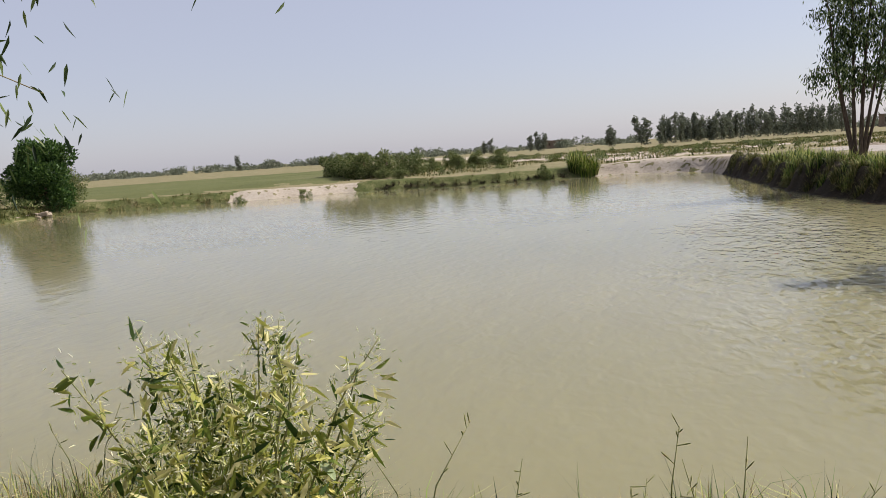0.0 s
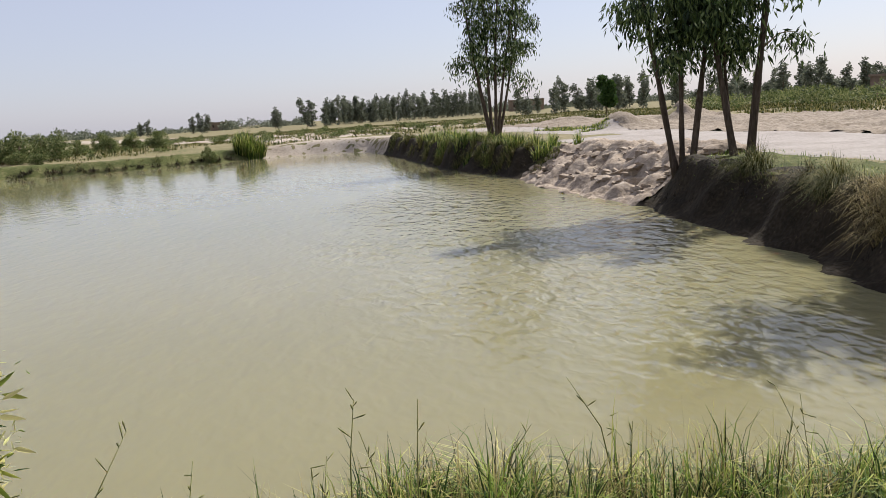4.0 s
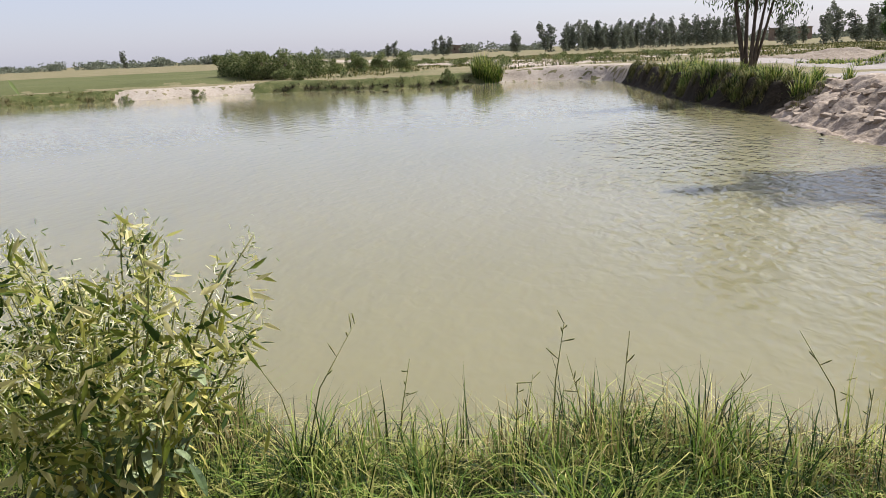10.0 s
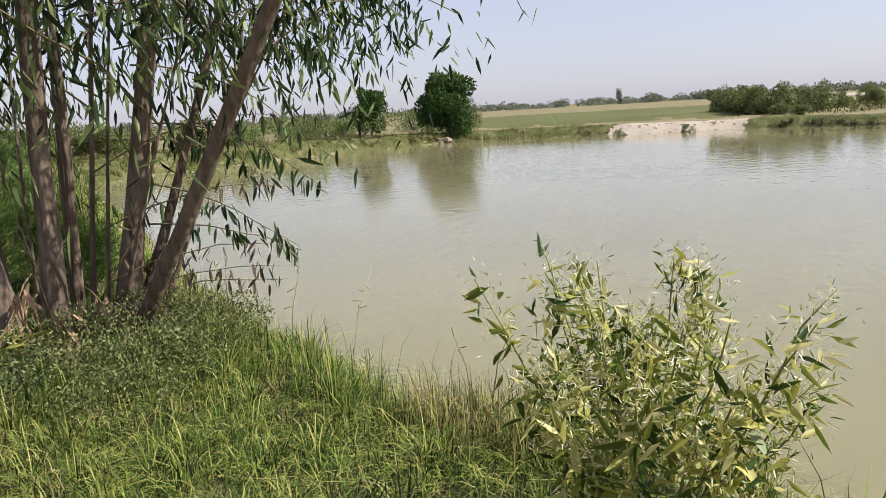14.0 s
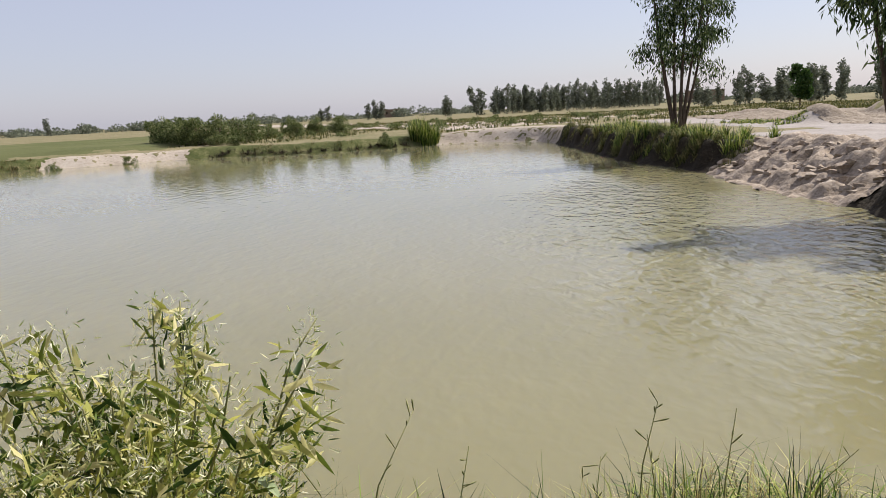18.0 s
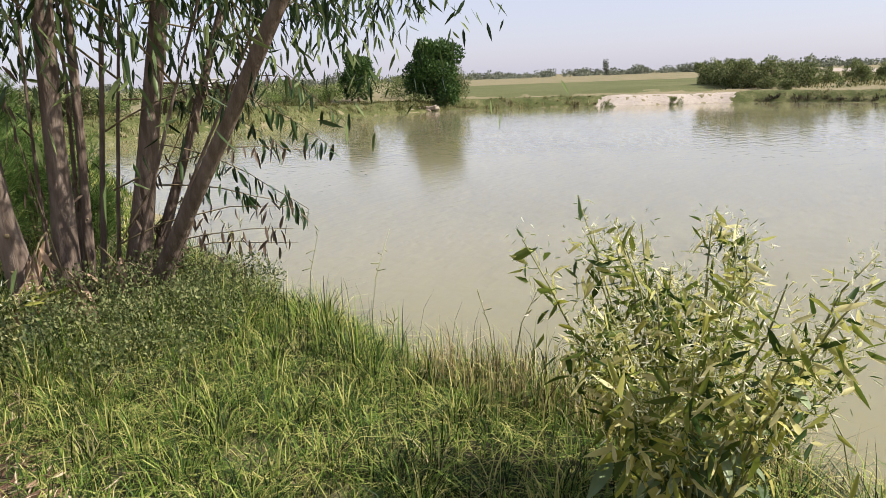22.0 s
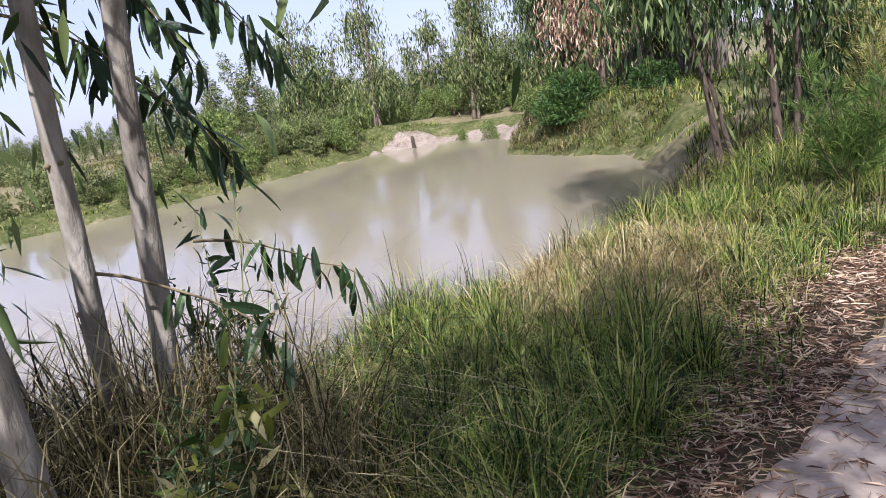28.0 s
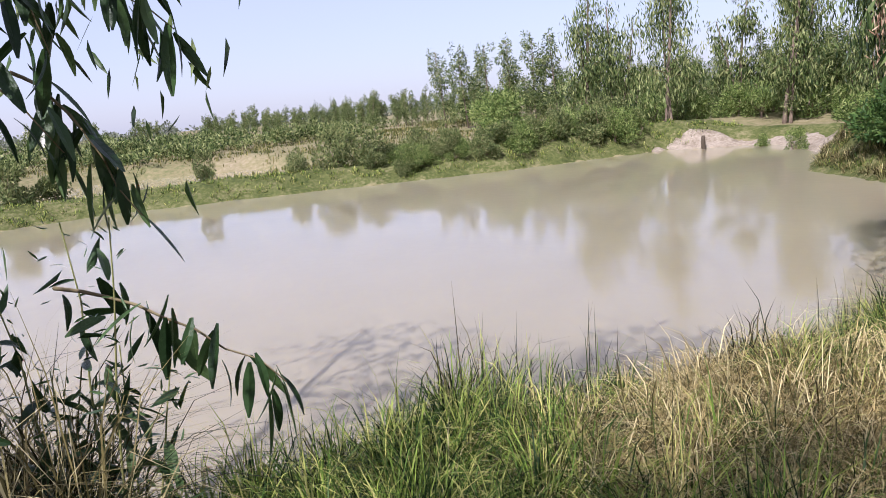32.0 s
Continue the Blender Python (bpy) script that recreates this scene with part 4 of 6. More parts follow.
for i, (x, y) in enumerate([(-11.0, 23.2), (-8.9, 24.3), (-6.6, 23.0)]):
    eucalyptus("eucalyptus_tree", x, y, [(0, 0, rs2.normal(0, 0.3), 0.2, 7.0, 0.08), (0.3, 0.2, rs2.normal(0, 0.5), 0.1, 6.4, 0.07)], 170 + i,
               "eucalyptus with heavy hanging foliage before the hut", 9000, 0.26, 0.32, 0.2, "bark_dark", "euc", droop=1.5, limbs=12, cluster=0.3)

# plantation behind the small pond
young = [column_tree("young_eucalyptus", 60 + i, "young slender eucalyptus in a plantation", 6.0, 2.0, 2600, 0.22, "euc_far", 0.14, "young eucalyptus plantation", 0.24, 0.6) for i in range(6)]
for k in range(210):
    b = rs.uniform(109, 166)
    d = 37 + 62 * max(0, (b - 128) / 36) ** 1.3 + rs.uniform(0, 22) * (1 + max(0, b - 130) / 25)
    plant_at(young[k % 6], *polar(b, d), rs.uniform(0.5, 0.85), rs.uniform(0, 6), rs.uniform(0.4, 0.7))
for k in range(70):
    b = rs.uniform(150, 184)
    plant_at(young[k % 6], *polar(b, rs.uniform(120, 210)), rs.uniform(0.7, 1.2), rs.uniform(0, 6), rs.uniform(0.5, 0.95))
for i, (b, d, h) in enumerate(((135.2, 37, 6.0), (133.4, 38, 5.6), (129.8, 36.5, 7.2), (122.6, 37, 6.8), (121.4, 40, 6.6), (117.5, 36, 7.4), (113.5, 38, 7.6), (125.5, 40, 5.0))):
    x, y = polar(b, d)
    eucalyptus("eucalyptus_tree", x, y, [(0, 0, rs.normal(0, 0.3), rs.normal(0, 0.3), h, 0.09), (0.2, 0.1, rs.normal(0, 0.6), rs.normal(0, 0.6), h * 0.85, 0.07)], 180 + i,
               "tall eucalyptus with hanging foliage behind the pond corner", 4000, 0.24, 0.2, 0.15, "bark_brown", "euc_far", droop=1.3, limbs=14, cluster=0.30, width=0.22)
for i, c in enumerate(young):
    c.location = (*polar(138 + 1.7 * i, 50 + i), 0)
# green scrub on the far bank of the small pond
for k in range(75):
    t = rs.uniform(0, 1)
    x, y = (-22.2 - 2.2 * t + rs.uniform(-2.2, 0.1), 25.3 - 10.5 * t + rs.uniform(-0.5, 0.5))
    plant_at((dark + shrubs)[k % 9], x, y, rs.uniform(0.4, 0.75) * (1 - 0.35 * t), rs.uniform(0, 6), rs.uniform(0.4, 0.8) * (1 - 0.5 * t))
scrub_mass("scrub", [(*polar(rs.uniform(152, 184), rs.uniform(48, 66)), rs.uniform(1.6, 3.2), rs.uniform(0.8, 1.7)) for k in range(80)], "euc_far", "green scrub behind the ditch", 4, 420, 0.24)
bush_run(shrubs, [(-28.6, 9.6, 0.35, 0.55), (-26.6, 14.0, 0.6, 0.7), (-26.0, 15.2, 0.55, 0.6), (-27.0, 12.6, 0.4, 0.4), (-29.5, 4.6, 0.6, 0.7), (-29, 3.2, 0.7, 0.8), (-33, 21, 0.6, 0.5), (-40, 20, 0.6, 0.5), (-46, 22, 0.7, 0.6)])
bush_run(dark, [(-16.3, 26.6, 0.42, 0.45), (-18.4, 27.6, 0.3, 0.35), (-12.0, 23.4, 0.6, 0.36), (-11.0, 22.8, 0.7, 0.45), (-10.0, 22.5, 0.7, 0.45), (-9.3, 22.6, 0.5, 0.3)])
for k in range(26):
    plant_at(dark[k % 4], -22 + rs.uniform(-9, 9), 31.5 + rs.uniform(0, 3), rs.uniform(0.5, 0.9), rs.uniform(0, 6), rs.uniform(0.4, 0.8))
round_tree("bush", -10.0, 21.6, 1.25, 2.7, 33, "dense dark green bush on the mound's edge", 7000, 0.13, "broad", 0.0, "bush", z=-0.15, shape=0.35)
round_tree("bush", -8.2, 22.8, 0.9, 1.8, 34, "small dark green bush below the hut", 3500, 0.13, "broad", 0.0, "bush", z=0.1, shape=0.35)
for i, c in enumerate(shrubs):
    c.location = (62.5 + 1.4 * i, 19.5 + 1.1 * i, -0.1)
for i, c in enumerate(dark):
    c.location = (-27.5 - 1.2 * i, 22.5 + 0.6 * i, -0.1)

# beyond the end of the track
round_tree("acacia_tree", 5.4, 41.0, 5.4, 8.0, 27, "wide feathery acacia beside the track", 18000, 0.24, "euc", 0.28, nb=24, shape=0.2)
round_tree("bush", 3.4, 38.0, 3.6, 3.0, 28, "dark shrub at the bend of the track", 3600, 0.22, "broad", 0.0, "bush")
round_tree("bush", 1.4, 36.5, 3.4, 3.0, 29, "grey-green shrub at the bend of the track", 3600, 0.24, "scrubleaf", 0.0, "bush", shape=0.25)


# --- grass and scrub
def grass(name, pts, lo, hi, width, mat, label, seed, lean=0.45, toward=None, fall=0.25, category="grass"):
    """Curved blades, 3 triangles each, one mesh. toward: (x, y) way in which they hang over."""
    r2 = np.random.RandomState(seed)
    n = len(pts)
    h = r2.uniform(lo, hi, n) * r2.uniform(0.6, 1.0, n)
    a = r2.uniform(0, 2 * np.pi, n)
    if toward is not None:
        a = np.arctan2(toward[1], toward[0]) - np.pi / 2 + r2.normal(0, 0.6, n)
    side = np.stack([np.cos(a), np.sin(a), 0 * a], 1) * (width * r2.uniform(0.6, 1.3, n))[:, None]
    b = a + np.pi / 2 + r2.normal(0, 0.4, n)
    out = np.stack([np.cos(b), np.sin(b), 0 * b], 1) * (h * np.abs(r2.normal(0, 1, n)) * lean if toward is None else h * lean * r2.uniform(0.5, 1.2, n))[:, None]
    up = np.zeros((n, 3))
    up[:, 2] = h
    P = np.asarray(pts)
    k = np.clip(np.linalg.norm(out, axis=1) / h, 0, 2.0)[:, None]
    low = P + out * 0.14 + up * (0.40 - 0.05 * k)
    mid = P + out * 0.45 + up * (0.74 - 0.16 * k * (1 + fall))
    tip = P + out + up * (1 - (0.22 + fall) * k)
    V = np.stack([P - side, P + side, low + side * 0.9, low - side * 0.9, mid + side * 0.6, mid - side * 0.6, tip], 1).reshape(-1, 3)
    c = np.arange(n)[:, None] * 7
    return tagged(build(name, V, [c + [[0, 1, 2, 3]], c + [[3, 2, 4, 5]], c + [[5, 4, 6]]], mat), label, category, kind="stuff")


def tussocks(name, seed, m, x0, x1, y0, y1, keep, blades, radius, lo, hi, width, mat, label, splay=0.8, toward=(0, 0), fall=0.3, category="grass"):
    """Rounded tufts: upright blades in the heart, splayed ones round it, so that dark gaps stay between tufts."""
    r2 = np.random.RandomState(seed)
    x, y = r2.uniform(x0, x1, m), r2.uniform(y0, y1, m)
    ok = keep(x, y)
    x, y = x[ok], y[ok]
    hc, rc = r2.uniform(lo, hi, len(x)), radius * r2.uniform(0.6, 1.35, len(x))
    i = np.repeat(np.arange(len(x)), blades)
    n = len(i)
    u, a = np.sqrt(r2.uniform(0, 1, n)), r2.uniform(0, 2 * np.pi, n)
    bx, by = x[i] + rc[i] * u * np.cos(a) * 0.5, y[i] + rc[i] * u * np.sin(a) * 0.5
    h = hc[i] * (1.05 - 0.35 * u) * r2.uniform(0.35, 1.15, n)
    a = a + r2.normal(0, 0.8, n)
    k = splay * (0.12 + u) * r2.uniform(0.5, 1.25, n)
    out = np.stack([np.cos(a) * k + toward[0], np.sin(a) * k + toward[1], 0 * a], 1) * h[:, None]
    sa = a + np.pi / 2 + r2.normal(0, 0.5, n)
    side = np.stack([np.cos(sa), np.sin(sa), 0 * sa], 1) * (width * r2.uniform(0.6, 1.3, n))[:, None]
    up = np.zeros((n, 3))
    up[:, 2] = h
    P = np.stack([bx, by, height(bx, by) - 0.03], 1)
    k = np.clip(np.linalg.norm(out, axis=1) / h, 0, 2.0)[:, None]
    low = P + out * 0.14 + up * (0.42 - 0.05 * k)
    mid = P + out * 0.45 + up * (0.76 - 0.16 * k * (1 + fall))
    tip = P + out + up * (1 - (0.22 + fall) * k)
    V = np.stack([P - side, P + side, low + side * 0.9, low - side * 0.9, mid + side * 0.6, mid - side * 0.6, tip], 1).reshape(-1, 3)
    c = np.arange(n)[:, None] * 7
    return tagged(build(name, V, [c + [[0, 1, 2, 3]], c + [[3, 2, 4, 5]], c + [[5, 4, 6]]], mat), label, category, kind="stuff")


def scatter(seed, n, x0, x1, y0, y1, keep, tuft=0, size=0.08):
    """Random places on the land where keep(x, y) holds; tuft: blades to a tuft."""
    r2 = np.random.RandomState(seed)
    if tuft:
        m = n // tuft
        x, y = r2.uniform(x0, x1, m), r2.uniform(y0, y1, m)
        k = keep(x, y)
        x, y = np.repeat(x[k], tuft), np.repeat(y[k], tuft)
        x, y = x + r2.normal(0, size, len(x)), y + r2.normal(0, size, len(y))
    else:
        x, y = r2.uniform(x0, x1, n), r2.uniform(y0, y1, n)
        k = keep(x, y)
        x, y = x[k], y[k]
    return np.stack([x, y, height(x, y) - 0.02], 1)


def off_path(x, y):
    return np.abs(x - path_mid(y)) > path_half(y) - 0.05 + 0.22 * wobble(x, y, 0.7) + 0.12 * wobble(x, y, 0.2, 2)


def e_pond(x, y):
    return np.minimum(edge_distance(POND, x, y), edge_distance(POND_SMALL, x, y))


def right_side(x, y):
    return off_path(x, y) & (x > path_mid(y)) & (e_pond(x, y) > 0.1)


def left_side(x, y):
    return off_path(x, y) & (x < path_mid(y)) & (e_pond(x, y) > 0.1)


# bank of the large pond
grass("grass", scatter(1, 175000, 0.6, 4.2, -6.5, 6.5, right_side), 0.06, 0.21, 0.0027, M["grass"], "lush green grass on the pond bank", 1, 1.9)
tussocks("grass", 2, 700, 0.9, 4.2, -0.5, 8, right_side, 70, 0.17, 0.15, 0.34, 0.0028, M["grass"], "green grass tufts on the pond bank", 1.5)
tussocks("grass", 49, 1000, 0.8, 4.2, -6.5, 0.2, right_side, 70, 0.2, 0.24, 0.5, 0.0032, M["grass"], "long lush grass tufts on the pond bank", 1.4)
grass("grass", scatter(8, 15000, 0.9, 4.4, -8, 8, lambda x, y: right_side(x, y) & (e_pond(x, y) < 1.1)), 0.2, 0.55, 0.0022, M["grass"], "tall thin grass at the water's edge", 8, 0.45)
grass("grass", scatter(48, 20000, 1.9, 3.9, -2.6, 2.2, lambda x, y: right_side(x, y) & (e_pond(x, y) < 0.9)), 0.12, 0.42, 0.0022, M["straw"], "yellowing thin grass on the edge of the bank", 48, 0.6)
tussocks("grass", 9, 420, 0.9, 4.2, -8, 8, lambda x, y: right_side(x, y) & (wobble(x, y, 0.7, 7) > 0.0), 36, 0.14, 0.1, 0.28, 0.0026, M["grass_dry"], "dry straw among the green bank grass", 1.1)
grass("grass", scatter(3, 46000, 0.8, 14, 7, 42, right_side, 12, 0.2), 0.15, 0.45, 0.008, M["grass"], "green grass along the dirt track", 3, 0.7)
tussocks("grass", 30, 700, 0.8, 10, 7, 30, right_side, 45, 0.3, 0.25, 0.6, 0.007, M["grass"], "green grass tufts along the dirt track", 0.8)
grass("grass", scatter(10, 24000, 4, 20, 22, 50, lambda x, y: (e_pond(x, y) > 0.1) & off_path(x, y)), 0.12, 0.4, 0.012, M["grass_bank"], "coarse grass beyond the pond's end", 10)
# strip beside the small pond
grass("grass", scatter(4, 80000, -4.6, 0.6, -3, 13, lambda x, y: left_side(x, y) & (x < path_mid(y) - path_half(y) - 0.3 - 0.35 * wobble(x, y, 0.5, 6))), 0.06, 0.22, 0.004, M["grass"], "green grass beside the track", 4, 1.1)
tussocks("grass", 11, 1100, -4.6, 0.3, -2, 13, lambda x, y: left_side(x, y) & (x < path_mid(y) - path_half(y) - 0.4 - 0.2 * wobble(x, y, 0.6, 4)), 75, 0.2, 0.16, 0.42, 0.0032, M["grass"], "long green grass tussocks by the small pond", 0.95)
tussocks("grass", 31, 230, -4.6, 0.3, 3.6, 13, lambda x, y: left_side(x, y) & (x < path_mid(y) - path_half(y) - 0.9), 110, 0.26, 0.3, 0.58, 0.0034, M["grass"], "arching green grass on the pond's edge", 1.1)
tussocks("grass", 5, 700, -4.6, 0.2, -2, 13, lambda x, y: left_side(x, y) & (x < path_mid(y) - path_half(y) - 0.25) & (wobble(x, y, 0.8, 5) > -0.2), 55, 0.2, 0.16, 0.45, 0.003, M["grass_dry"], "straw-coloured dry grass tussocks", 1.15)
tussocks("grass", 32, 190, -3.0, -1.75, 5.0, 7.0, left_side, 110, 0.3, 0.28, 0.5, 0.0028, M["straw"], "flattened patch of dry straw", 1.8)
tussocks("grass", 12, 75, -3.3, -2.1, 2.1, 3.5, left_side, 60, 0.28, 0.9, 1.4, 0.0036, M["grass_dry"], "long arching straw round the eucalyptus clump", 0.9, (0.45, -0.2), 0.3)
# the dark reeds and dead grass below carry shade in their colour
tussocks("grass", 22, 200, -4.2, -3.15, 0.2, 2.5, left_side, 85, 0.3, 0.9, 1.3, 0.005, M["grass_shade"], "tall brown reeds at the small pond's edge, shade in their colour", 0.85, (0.05, 0.0))
tussocks("grass", 33, 110, -4.2, -2.9, 1.4, 3.4, left_side, 60, 0.3, 0.9, 1.4, 0.0042, M["grass_shade"], "matted dead reeds with the clump's shade in their colour", 1.3)
tussocks("grass", 40, 240, -3.6, -1.4, 3.2, 5.3, left_side, 75, 0.22, 0.28, 0.6, 0.0034, M["grass"], "deep green shaded grass tufts by the small pond", 1.1)
tussocks("grass", 41, 420, -3.2, -1.4, -0.2, 3.2, left_side, 80, 0.2, 0.25, 0.5, 0.0032, M["grass"], "fresh green tufts among the straw", 0.9)
tussocks("grass", 42, 120, -2.9, -1.3, 0.6, 3.4, lambda x, y: left_side(x, y) & (wobble(x, y, 0.7, 8) > 0.1), 80, 0.24, 0.25, 0.5, 0.003, M["straw"], "pale dry straw among the fresh tufts", 1.2)
tussocks("grass", 43, 170, -3.5, -2.3, 1.0, 2.6, left_side, 80, 0.26, 0.5, 1.0, 0.0034, M["grass_shade"], "brown arching dead grass at the clump's foot, darkened as in shade", 1.1)
tussocks("grass", 34, 70, -5.0, -2.6, 6.5, 12.5, left_side, 100, 0.3, 0.35, 0.65, 0.0042, M["grass_shade"], "reeds darkened for the shade of the hanging trees", 0.8)
tussocks("grass", 6, 900, -10, 1.5, 13, 45, left_side, 50, 0.3, 0.2, 0.6, 0.008, M["grass"], "green grass along the dirt track", 0.9)
grass("grass", scatter(38, 7000, -4.8, -2.6, 3.2, 9.5, lambda x, y: left_side(x, y) & (e_pond(x, y) < 0.75)), 0.3, 0.8, 0.0026, M["grass_shade"], "thin weed stalks in shade-dark tones at the small pond's edge", 38, 0.55)
grass("grass", scatter(58, 9000, -4.8, -2.6, 3.2, 9.5, lambda x, y: left_side(x, y) & (e_pond(x, y) < 0.8)), 0.25, 0.7, 0.0028, M["grass"], "thin green blades at the small pond's edge", 58, 0.5)
tussocks("grass", 39, 560, 0.9, 4.2, -7, 4, lambda x, y: right_side(x, y) & (e_pond(x, y) < 0.95) & (e_pond(x, y) > 0.2), 50, 0.16, 0.25, 0.5, 0.0028, M["grass"], "long grass leaning over the pond's edge", 0.8)
# cut bank of the large pond
bank = lambda x, y: (edge_distance(POND, x, y) > 0.05) & (edge_distance(POND, x, y) < 1.0) & ~((x > 15.9 + 0.5 * wobble(x, y, 0.6)) & (x < 24.2)) & (y < -7.5) & (x < 50)
# roots and sedge on the face, with the bank's shade in their colour
tussocks("grass", 7, 2200, 4.0, 30, -12, -7.2, lambda x, y: bank(x, y) & (edge_distance(POND, x, y) < 0.5), 30, 0.2, 0.12, 0.3, 0.005, M["bank_root_shade"], "dead roots and sedge with the cut bank's shade in their colour", 0.9, (-0.1, 0.6), 0.7)
tussocks("grass", 21, 420, 4.0, 16.4, -10.6, -7.6, lambda x, y: (edge_distance(POND, x, y) > 0.55) & (edge_distance(POND, x, y) < 1.3), 60, 0.22, 0.14, 0.3, 0.004, M["grass_bank"], "brown and green grass on the sloping shoulder of the bank", 0.9, (0, 0.2), 0.4)
tussocks("grass", 25, 420, 24.2, 50, -12.5, -8.2, lambda x, y: bank(x, y) & (edge_distance(POND, x, y) > 0.1) & (wobble(x, y, 1.4, 6) > -0.5), 110, 0.34, 0.4, 0.8, 0.009, M["grass_bank"], "round sedge tussocks on the cut bank", 0.9, (0, 0.2), 0.5)
grass("grass", scatter(13, 80000, 4.0, 60, -16, -7.2, lambda x, y: (edge_distance(POND, x, y) > 0.5) & (x < 50) & (edge_distance(POND, x, y) < 3.2 - 0.6 * smooth(20, 26, x) + 0.4 * wobble(x, y, 0.9)) & ~((x > 16.0) & (x < 24.6)), 20, 0.25), 0.06, 0.2, 0.006, M["grass"], "short green grass on top of the cut bank", 13, 0.8)
tussocks("grass", 35, 160, 25, 40, -12.5, -9.2, lambda x, y: (edge_distance(POND, x, y) > 0.2) & (edge_distance(POND, x, y) < 2.2), 120, 0.4, 0.5, 0.95, 0.009, M["grass"], "tall green grass at the foot of the bank trees", 0.7)
for k, (x, y, s, mt, n) in enumerate([(6.3, -8.6, 0.7, "grass_bank", 520), (5.75, -8.8, 0.6, "grass_dry", 340), (6.8, -8.75, 0.55, "grass_dry", 300), (7.35, -8.75, 0.55, "straw", 260), (8.05, -8.85, 0.68, "straw", 420), (8.55, -9.0, 0.5, "straw", 260), (9.1, -9.15, 0.4, "grass_dry", 200),
                                      (9.9, -9.35, 0.62, "grass_bank", 420), (10.6, -9.45, 0.5, "grass_shade", 240), (12.5, -9.9, 0.8, "grass_bank", 260), (5.0, -9.0, 0.5, "grass_dry", 240), (4.5, -8.9, 0.4, "grass_bank", 200)]):
    tuft = tussocks("sedge_tussock", 50 + k, 4, x - 0.1, x + 0.1, y - 0.08, y + 0.08, lambda x, y: x > 0, n, 0.5, s, s * 1.1, 0.004, M[mt], "big rounded sedge tussock drooping over the cut bank", 1.15, (0, 0.3), 0.6)
    del tuft["kind"]
round_tree("bush", 8.3, -13.0, 0.95, 1.3, 36, "green shrub at the foot of the bare trunks", 3500, 0.12, "broad", 0.0, "bush", shape=0.3)
# far shores
tussocks("grass", 14, 3200, 40, 66, -9, 44, lambda x, y: (edge_distance(POND, x, y) > 0.1) & (edge_distance(POND, x, y) < 1.7) & (((y > 0.3) & (y < 17.2) & (wobble(x, y, 1.2, 2) > -0.3)) | (y > 26) | ((y > 16) & (wobble(x, y, 1.5, 4) > 0.45))), 30, 0.45, 0.2, 0.5, 0.014, M["grass_bank"], "brown-green sedge on the far shore", 0.9)
tussocks("grass", 42, 1500, 50, 60, 0.3, 17.2, lambda x, y: (edge_distance(POND, x, y) > 0.0) & (edge_distance(POND, x, y) < 0.45) & (wobble(x, y, 2.1, 5) > -0.45), 40, 0.4, 0.35, 0.65, 0.014, M["bank_root_shade"], "dark overhanging sedge fringe at the far water line", 0.8, (-0.5, 0.0), 0.6)
tussocks("grass", 43, 900, 44, 56, 26, 37.6, lambda x, y: (edge_distance(POND, x, y) > 0.0) & (edge_distance(POND, x, y) < 0.5), 36, 0.35, 0.25, 0.5, 0.013, M["grass_dry"], "withered brown grass hanging from the far bank", 0.8, (-0.4, -0.3), 0.5)
reed = tussocks("reed_clump", 44, 7, 56.8, 58.1, -1.2, 0.5, lambda x, y: x > 0, 620, 1.0, 1.3, 1.9, 0.017, M["grass"], "isolated domed clump of yellow-green reeds on the far shore", 0.55, (0, 0), 0.25, "reeds")
del reed["kind"]
tussocks("grass", 15, 2600, 14, 46, 34, 46, lambda x, y: (edge_distance(POND, x, y) > 0.05) & (edge_distance(POND, x, y) < 3.0), 30, 0.45, 0.25, 0.6, 0.013, M["grass_bank"], "coarse grass on the far bank", 0.9)
tussocks("grass", 16, 15000, -32, -6, -6, 30, lambda x, y: (edge_distance(POND_SMALL, x, y) > 0.05) & (edge_distance(POND_SMALL, x, y) < 2.6) & (edge_distance(DITCH, x, y) > 0) & (x < -6.5) & ~((x > -21) & (x < -14.5) & (y > 24.5)), 30, 0.3, 0.12, 0.36, 0.010, M["grass"], "short green grass on the far bank", 1.0)
tussocks("grass", 17, 3600, -14.5, -6.5, 18.5, 27, lambda x, y: (edge_distance(POND_SMALL, x, y) > 0.05) & (edge_distance(POND_SMALL, x, y) < 5), 30, 0.25, 0.15, 0.34, 0.008, M["grass_bank"], "rough grass on the mound by the hut", 1.0)
tussocks("grass", 36, 260, -14.5, -9, 19.5, 25, lambda x, y: (edge_distance(POND_SMALL, x, y) > 0.0) & (edge_distance(POND_SMALL, x, y) < 0.9), 60, 0.3, 0.3, 0.6, 0.008, M["grass_dry"], "withered brown grass over the mound's edge", 1.1)
grass("grass", scatter(18, 50000, 60, 130, -60, 20, lambda x, y: ~in_lot(x, y) & (wobble(x, y, 4, 1) > -0.3), 10, 0.4), 0.15, 0.4, 0.04, M["grass_bank"], "sparse dry scrub grass on the plain", 18, 0.7)
grass("grass", scatter(19, 40000, -75, -27, -5, 45, lambda x, y: (edge_distance(DITCH, x, y) > 0.2) & (edge_distance(POND_SMALL, x, y) > 2) & (wobble(x, y, 3, 2) > -0.4), 10, 0.3), 0.15, 0.4, 0.025, M["grass_bank"], "scrub grass behind the small pond", 19, 0.7)
grass("grass", scatter(20, 40000, 5, 75, -80, -34, lambda x, y: (wobble(x, y, 5, 3) > -0.2), 12, 0.4), 0.2, 0.5, 0.04, M["grass_bank"], "dry grass beyond the yard", 20, 0.7)
